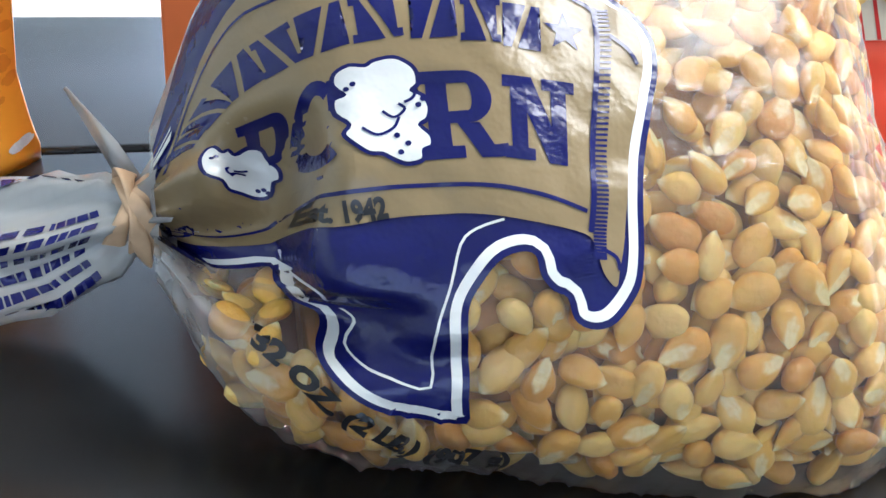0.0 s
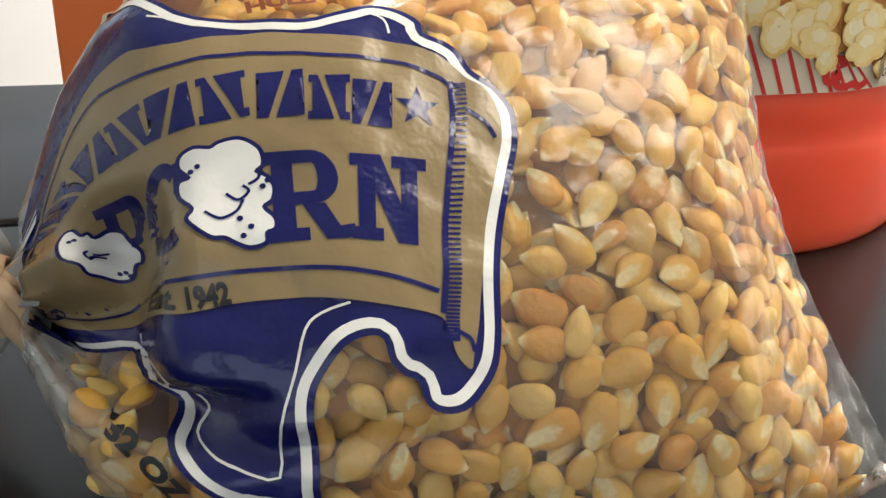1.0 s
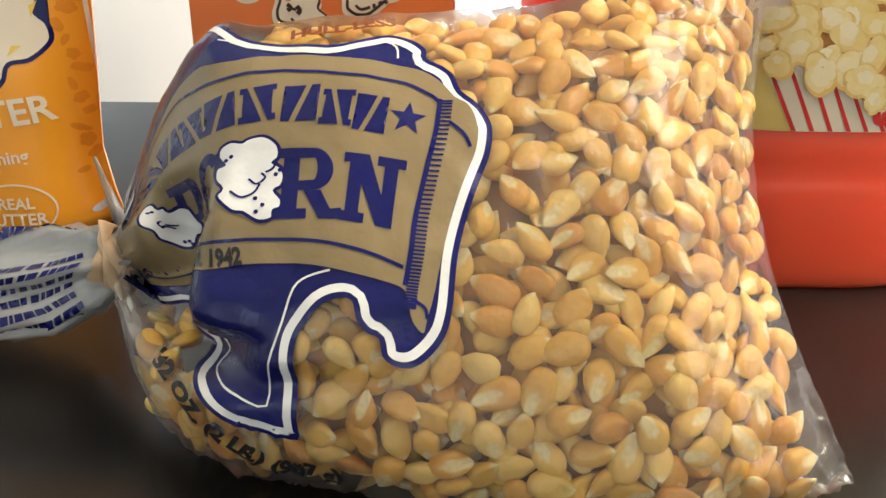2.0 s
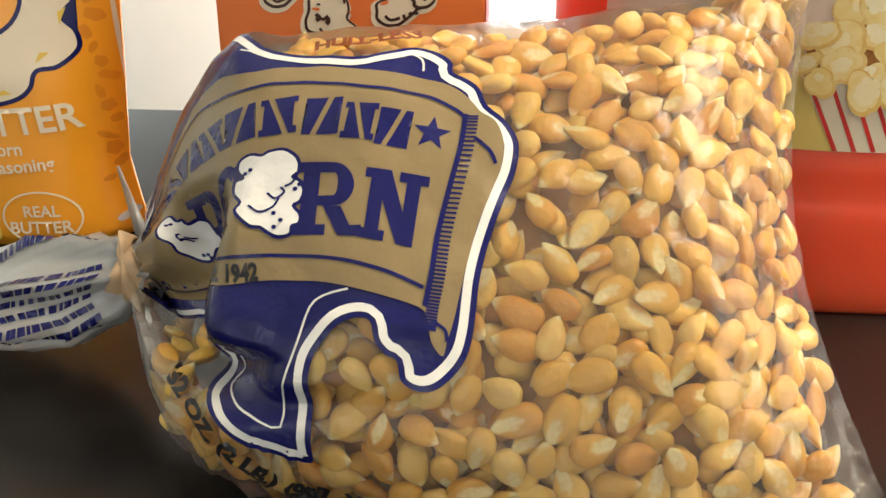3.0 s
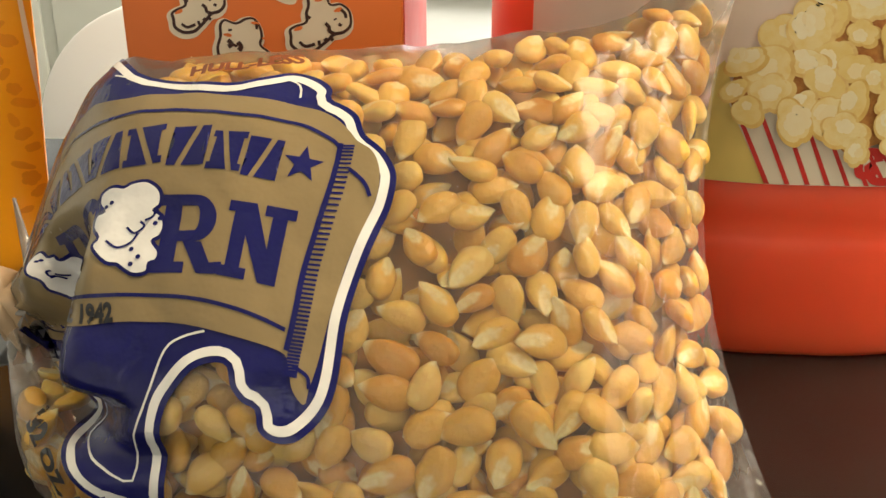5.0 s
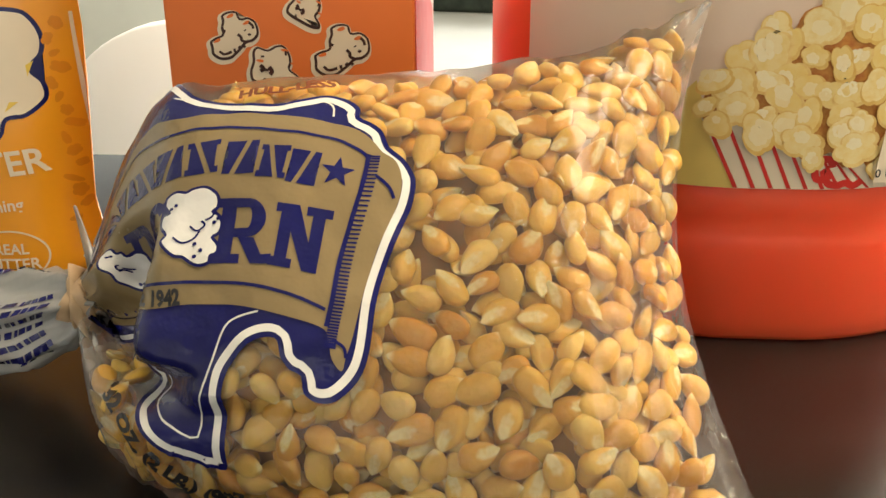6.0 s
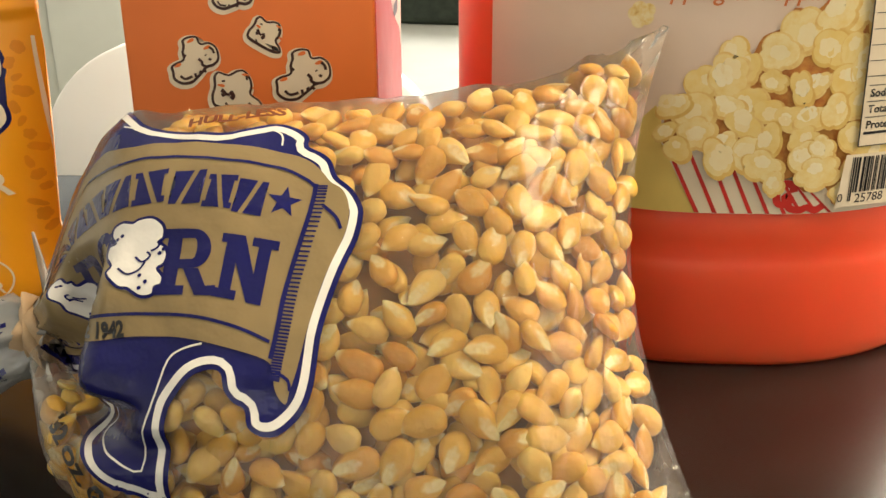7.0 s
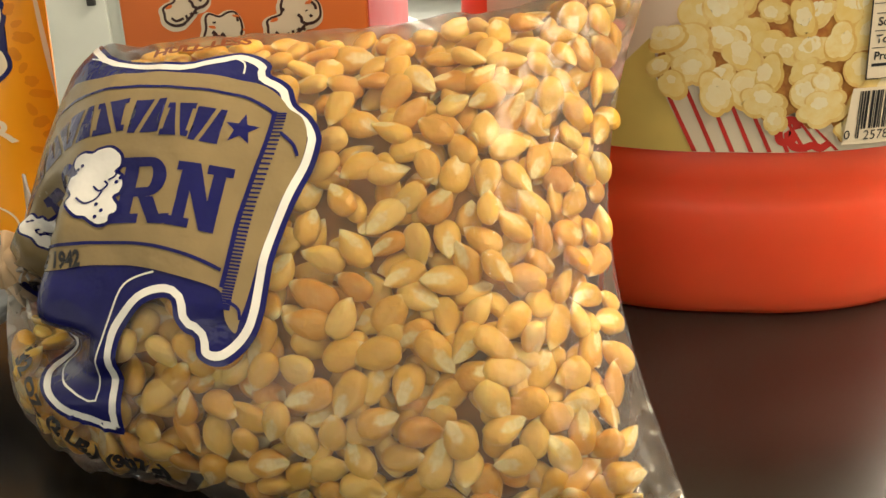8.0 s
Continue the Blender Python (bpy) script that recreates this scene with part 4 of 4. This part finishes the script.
while x < 84:
    wide = rng.choice((0.35, 0.35, 0.7, 1.05))
    low = 63.2 if x < 49.4 else 66.2
    bars.append(poly_bm(mm([(x, low), (x + wide, low), (x + wide, 78.4), (x, 78.4)])))
    x += wide + rng.choice((0.35, 0.35, 0.7, 1.0))
tagged(jug_print("barcode", merged(*bars), INK_BLACK, 21, code), kind="stuff")
jug_print("lettering", turned(text_bm("0", 0.0042), *mm([(44.6, 64.4)])[0]), INK_BLACK, 21, code)
jug_print("lettering", turned(text_bm("25788", 0.0044), *mm([(58.5, 63.9)])[0]), INK_BLACK, 21, code)

# ---------------------------------------------------------------- the seasoning jar

jar = thing("seasoning_pouch", pose(*plan(-0.087, 0.331, 0), 0, 0, 13.5), "bright orange stand-up pouch of butter popcorn seasoning", "pouch")
P_Z = [0.0, 0.004, 0.012, 0.030, 0.065, 0.100, 0.112, 0.117, 0.122, 0.135, 0.160]
P_HALF = [0.0415, 0.0420, 0.0400, 0.0375, 0.0400, 0.0420, 0.0415, 0.0415, 0.0415, 0.0420, 0.0420]
P_DEEP = [0.0200, 0.0220, 0.0215, 0.0205, 0.0180, 0.0120, 0.0095, 0.0105, 0.0085, 0.0050, 0.0015]


def pouch_front(x, z, lift=0.0):
    half, deep = float(np.interp(z, P_Z, P_HALF)), float(np.interp(z, P_Z, P_DEEP))
    f = min(1.0, abs(x) / half)
    dent = 0.0007 * noise.noise(Vector((x * 60, z * 45, 2.0)))
    return Vector((max(-half, min(half, x)), -deep * (1 - f ** 3.2) - 0.0006 - dent - lift, z))


rings = []
for z in np.r_[np.linspace(0, 0.105, 22), np.linspace(0.108, 0.124, 13), np.linspace(0.13, 0.16, 6)]:
    half = float(np.interp(z, P_Z, P_HALF))
    front = [pouch_front(half * math.sin(t), z) for t in np.linspace(-math.pi / 2, math.pi / 2, 40)]
    ridge = 0.0011 * bell(z, 0.1165, 0.0022)
    front = [Vector((p.x, p.y - ridge, p.z)) for p in front]
    rings.append(front + [Vector((p.x, -p.y, p.z)) for p in reversed(front)])
part("body", loft_bm(rings), JAR_ORANGE, jar)


def jar_print(name, bm, ink, level, parent, label=""):
    """Bends flat print onto the pouch: x in metres along its face from the middle, y up."""
    cut_grid(bm, 0.003, 0.004)
    for v in bm.verts:
        v.co = pouch_front(v.co.x - 0.002 * max(0, v.co.y - 0.04) / 0.06, v.co.y, 0.0003 + 0.00012 * level)
    return part(name, bm, ink, parent, label)


def jd(points):
    return [(x / 1000, z / 1000) for x, z in points]


CLOUD = [(-38, 62), (-28, 53), (-16, 57), (-5, 54), (7, 56.5), (13, 61), (15.7, 66.7), (23, 68), (30.5, 74), (30.5, 81), (27, 86), (31, 91), (32, 98), (29, 105), (23, 108.5), (5, 109), (-20, 109), (-38, 100)]
cloud = smooth_loop(jd(CLOUD), 5)
rim = jar_print("cloud_rim", poly_bm(cloud), INK_BLUE, 0, jar, "navy outline of a printed cloud")
jar_print("cloud", poly_bm(inset(cloud, 0.0016)), CREAM, 1, rim, "cream printed cloud of popped corn")
for rad, ink, level in ((0.0172, INK_BLUE, 2), (0.0157, JAR_ORANGE, 3)):
    jar_print("disc", poly_bm([(-0.003 + rad * math.cos(t), min(0.108, 0.0955 + rad * math.sin(t))) for t in np.linspace(0, 2 * math.pi, 40, endpoint=False)]), ink, level, rim)
for x, z, lean in ((17.5, 72, 40), (2, 59, 15), (26, 86, 70)):
    jar_print("yellow_shade", turned(poly_bm([(-0.003, 0), (0.0035, -0.0006), (0.001, 0.0016)]), x / 1000, z / 1000, lean), BUTTER_YELLOW, 3, rim)
for words, x, z, size, lean in (("BUTTER", 2.5, 48.3, 0.0138, 5), ("popcorn", -6, 38, 0.0068, 4), ("seasoning", 3, 32, 0.0068, 5), ("REAL", 9, 14.4, 0.0062, 2), ("BUTTER", 8.2, 8.0, 0.0066, 2)):
    jar_print("lettering", turned(text_bm(words, size, size * 0.02), x / 1000, z / 1000, lean), CREAM, 1, jar)
jar_print("oval_ring", band_bm([(0.009 + 0.0145 * math.cos(t), 0.0120 + 0.0102 * math.sin(t)) for t in np.linspace(0, 2 * math.pi, 48, endpoint=False)], 0.0007, closed=True), CREAM, 1, jar, "cream hand-drawn oval")
for k in range(15):
    x, z = (32.5 + 5.0 * ((k * 37) % 10) / 10) / 1000, (24 + 5.6 * k) / 1000
    jar_print("pack_mark", poly_bm(moved(puff(0.0020 + 0.0005 * (k % 4), 0.0013 + 0.0005 * (k % 3), 300 + k, 3 + k % 3), x, z, 47 * k)), JAR_MARK, 1, jar)
jar_print("white_edge", poly_bm(jd([(40.4, 20), (41.6, 20), (42, 60), (42, 106), (40.8, 106), (40.4, 60)])), CREAM, 0, jar, "pale edge of the pouch")
jar_print("butter_picture", poly_bm(smooth_loop(jd([(-26, 2.5), (-9, 2.5), (-7.5, 8), (-11, 18), (-18, 22), (-26, 18)]), 4)), BUTTER_YELLOW, 1, jar)
jar_print("foil_patch", poly_bm(moved(puff(0.0036, 0.0018, 71, 4), 0.0370, 0.0085, 25)), FOIL, 1, jar, "small silver mark near the base")

# ---------------------------------------------------------------- the popcorn carton

carton = thing("popcorn_carton", pose(-0.035, 0.306, 0, 0, 0, 13.5), "orange card carton printed with popped corn drawings", "box")
part("body", box_bm(-0.0413, 0.0485, 0.0, 0.085, 0, 0.20, 0.0011, 2), ORANGE_BOX, carton)
side = part("side_panel", box_bm(0.0486, 0.0489, 0.0015, 0.0835, 0.002, 0.198), RED_CARD, carton, "red side panel of the carton", smooth=False)


def carton_print(name, bm, ink, level, parent, label=""):
    for v in bm.verts:
        v.co = Vector((v.co.x, -0.0002 - 0.00012 * level, v.co.y))
    return part(name, bm, ink, parent, label)


POPPED = (((-1.0, 125.5), 7.0, 7.5, 31, 0), ((10.8, 112), 6.5, 9.5, 32, -35), ((-17.3, 102.5), 9.5, 8.5, 33, 25), ((-2.2, 92.0), 9.0, 8.0, 34, -10), ((21.4, 97.5), 10.5, 8.0, 35, 20), ((-20.5, 78), 7.0, 6.5, 36, 0), ((22, 76), 9, 8, 37, 40), ((0, 68), 9, 8, 38, 10), ((31, 121), 7, 7, 39, 60))
# two hand-drawn popped kernels: outline, then inner strokes with their widths
DRAWN_A = [(-89, -11), (-83, 8), (-61, 14), (-31, 14), (-22, 36), (-8, 53), (0, 72), (28, 75), (56, 61), (56, 36), (83, 28), (100, 0), (89, -39), (61, -53), (33, -50), (14, -58), (-17, -69), (-44, -75), (-78, -64), (-97, -36)]
STROKES_A = (([(-67, -33), (-56, -50), (-28, -53)], 9), ([(-14, -47), (-17, -60)], 9), ([(22, -8), (28, -22), (25, -33), (39, -47)], 10), ([(4, -47), (8, -58)], 12), ([(20, -50), (24, -60)], 10), ([(52, -5), (53, -9)], 9), ([(57, -22), (59, -27), (63, -24)], 9), ([(78, 12), (84, -2), (82, -14)], 9), ([(-22, 30), (-12, 18)], 9))
DRAWN_B = [(-88, 30), (-72, 52), (-34, 48), (-6, 68), (24, 74), (50, 48), (60, 14), (58, -10), (90, -28), (104, -52), (70, -74), (0, -84), (-72, -84), (-90, -48), (-84, -8)]
STROKES_B = (([(-50, 24), (-48, 17)], 13), ([(-54, -14), (-40, -24), (-50, -36)], 15), ([(-20, -14), (-8, -28), (-14, -42)], 16), ([(-36, -26), (-20, -28)], 10), ([(-34, -60), (-24, -70), (-8, -76)], 9), ([(34, 56), (38, 40)], 9), ([(52, -44), (66, -56), (80, -56)], 9))
for (x, z), rx, ry, seed, lean in POPPED[:6]:
    drawn, strokes = (DRAWN_B, STROKES_B) if seed in (34, 32) else (DRAWN_A, STROKES_A)
    k = rx / 100000 * 1.08
    loop = smooth_loop([(a * k, b * k) for a, b in drawn], 4)
    halo = carton_print("halo", poly_bm(moved(inset(loop, -0.0009), x / 1000 - 0.0005, z / 1000 - 0.0007, lean)), CREAM, 0, carton)
    rim = carton_print("popped_rim", poly_bm(moved(loop, x / 1000, z / 1000, lean)), INK_DARK, 1, carton, "dark brown outline of a popped kernel drawing")
    carton_print("popped_corn", poly_bm(moved(inset(loop, 0.0009), x / 1000 + 0.0001, z / 1000 + 0.0002, lean)), CREAM, 2, rim, "cream drawing of a popped kernel")
    lines = [band_bm(smooth_loop(moved([(a * k, b * k) for a, b in line], x / 1000, z / 1000, lean), 4, closed=False), wide * k) for line, wide in strokes]
    carton_print("line_drawing", merged(*lines), INK_DARK, 4, rim)
    carton_print("orange_shade", merged(*[poly_bm(moved(puff(14 * k, 6 * k, seed + 50 + q, 3), *moved([(a * k, b * k)], x / 1000, z / 1000, lean)[0], lean)) for q, (a, b) in enumerate(((-55, 2), (30, 58), (70, 14)))]), ORANGE_BOX, 3, rim)


def side_print(name, loop, ink, level):
    bm = poly_bm(loop)
    for v in bm.verts:
        v.co = Vector((0.0490 + 0.00012 * level, v.co.x, v.co.y))
    return part(name, bm, ink, side)


side_print("white_sweep", smooth_loop([(0.012, 0.198), (0.030, 0.198), (0.083, 0.198), (0.083, 0.098), (0.075, 0.100), (0.052, 0.112), (0.030, 0.135), (0.016, 0.165)], 4), CREAM, 0)
for k, z in enumerate((0.119, 0.1235, 0.110)):
    side_print("dark_mark", moved(puff(0.008, 0.003, 60 + k, 4), 0.055 + 0.004 * k, z), INK_DARK, 1)

# ---------------------------------------------------------------- beyond the table

chair = thing("chair", pose(-0.42, 1.0, 0, 0, 0, 8), "white moulded plastic chair in daylight beyond the table", "chair")
arc = [(-0.245, -0.30)] + [(-0.245 + 0.17 * (1 - math.cos(t)), -0.215 + 0.165 * math.sin(t)) for t in np.linspace(0, math.pi / 2, 14)] + [(0.09 + 0.16 * math.sin(t), -0.215 + 0.165 * math.cos(t)) for t in np.linspace(0.05, math.pi / 2, 14)] + [(0.25, -0.30)]
part("backrest", loft_bm([[Vector((x * 0.985, -0.002, z - 0.002)) for x, z in arc], [Vector((x, 0.003, z)) for x, z in arc], [Vector((x, 0.022, z)) for x, z in arc], [Vector((x * 0.985, 0.027, z - 0.002)) for x, z in arc]]), WHITE_PLASTIC, chair)
part("seat", box_bm(-0.22, 0.22, -0.40, 0.0, -0.32, -0.295, 0.01, 3), WHITE_PLASTIC, chair)
for lx in (-0.2, 0.17):
    for ly in (-0.38, -0.04):
        part("leg", box_bm(lx, lx + 0.03, ly, ly + 0.03, FLOOR_Z, -0.32, 0.004), WHITE_PLASTIC, chair)
cabinet = thing("cabinet", pose(-1.72, 2.6, FLOOR_Z, 0, 0, 14), "grey-green painted low cabinet against the wall", "cabinet")
part("body", box_bm(-1.0, 0.62, 0.0, 0.45, 0.0, 0.95, 0.006), GREY, cabinet)
part("door", box_bm(-0.95, -0.18, -0.018, -0.001, 0.05, 0.92, 0.003), GREY, cabinet)
part("door", box_bm(-0.14, 0.58, -0.018, -0.001, 0.05, 0.92, 0.003), GREY, cabinet)
part("handle", box_bm(-0.23, -0.205, -0.035, -0.0185, 0.35, 0.75, 0.004), INK_BLACK, cabinet)
sofa = thing("sofa", pose(-1.6, 4.55, FLOOR_Z, 0, 0, 6), "dark green upholstered sofa at the far wall", "sofa")
part("base", box_bm(-0.3, 1.6, 0.0, 0.7, 0.0, 0.42, 0.04, 3), GREEN, sofa)
part("backrest", box_bm(-0.3, 1.6, 0.45, 0.7, 0.42, 0.85, 0.05, 3), GREEN, sofa)
# Housings for the two assumed lamps; the ceiling is never in view.
ceiling_lamp = thing("ceiling_lamp", pose(0.70, 0.45, 1.655), "assumed flat white square ceiling lamp, out of view", "ceiling lamp", "lamps on the ceiling")
part("housing", box_bm(-0.68, 0.68, -0.63, 0.63, 0.0, 0.094, 0.01), CEIL, ceiling_lamp)
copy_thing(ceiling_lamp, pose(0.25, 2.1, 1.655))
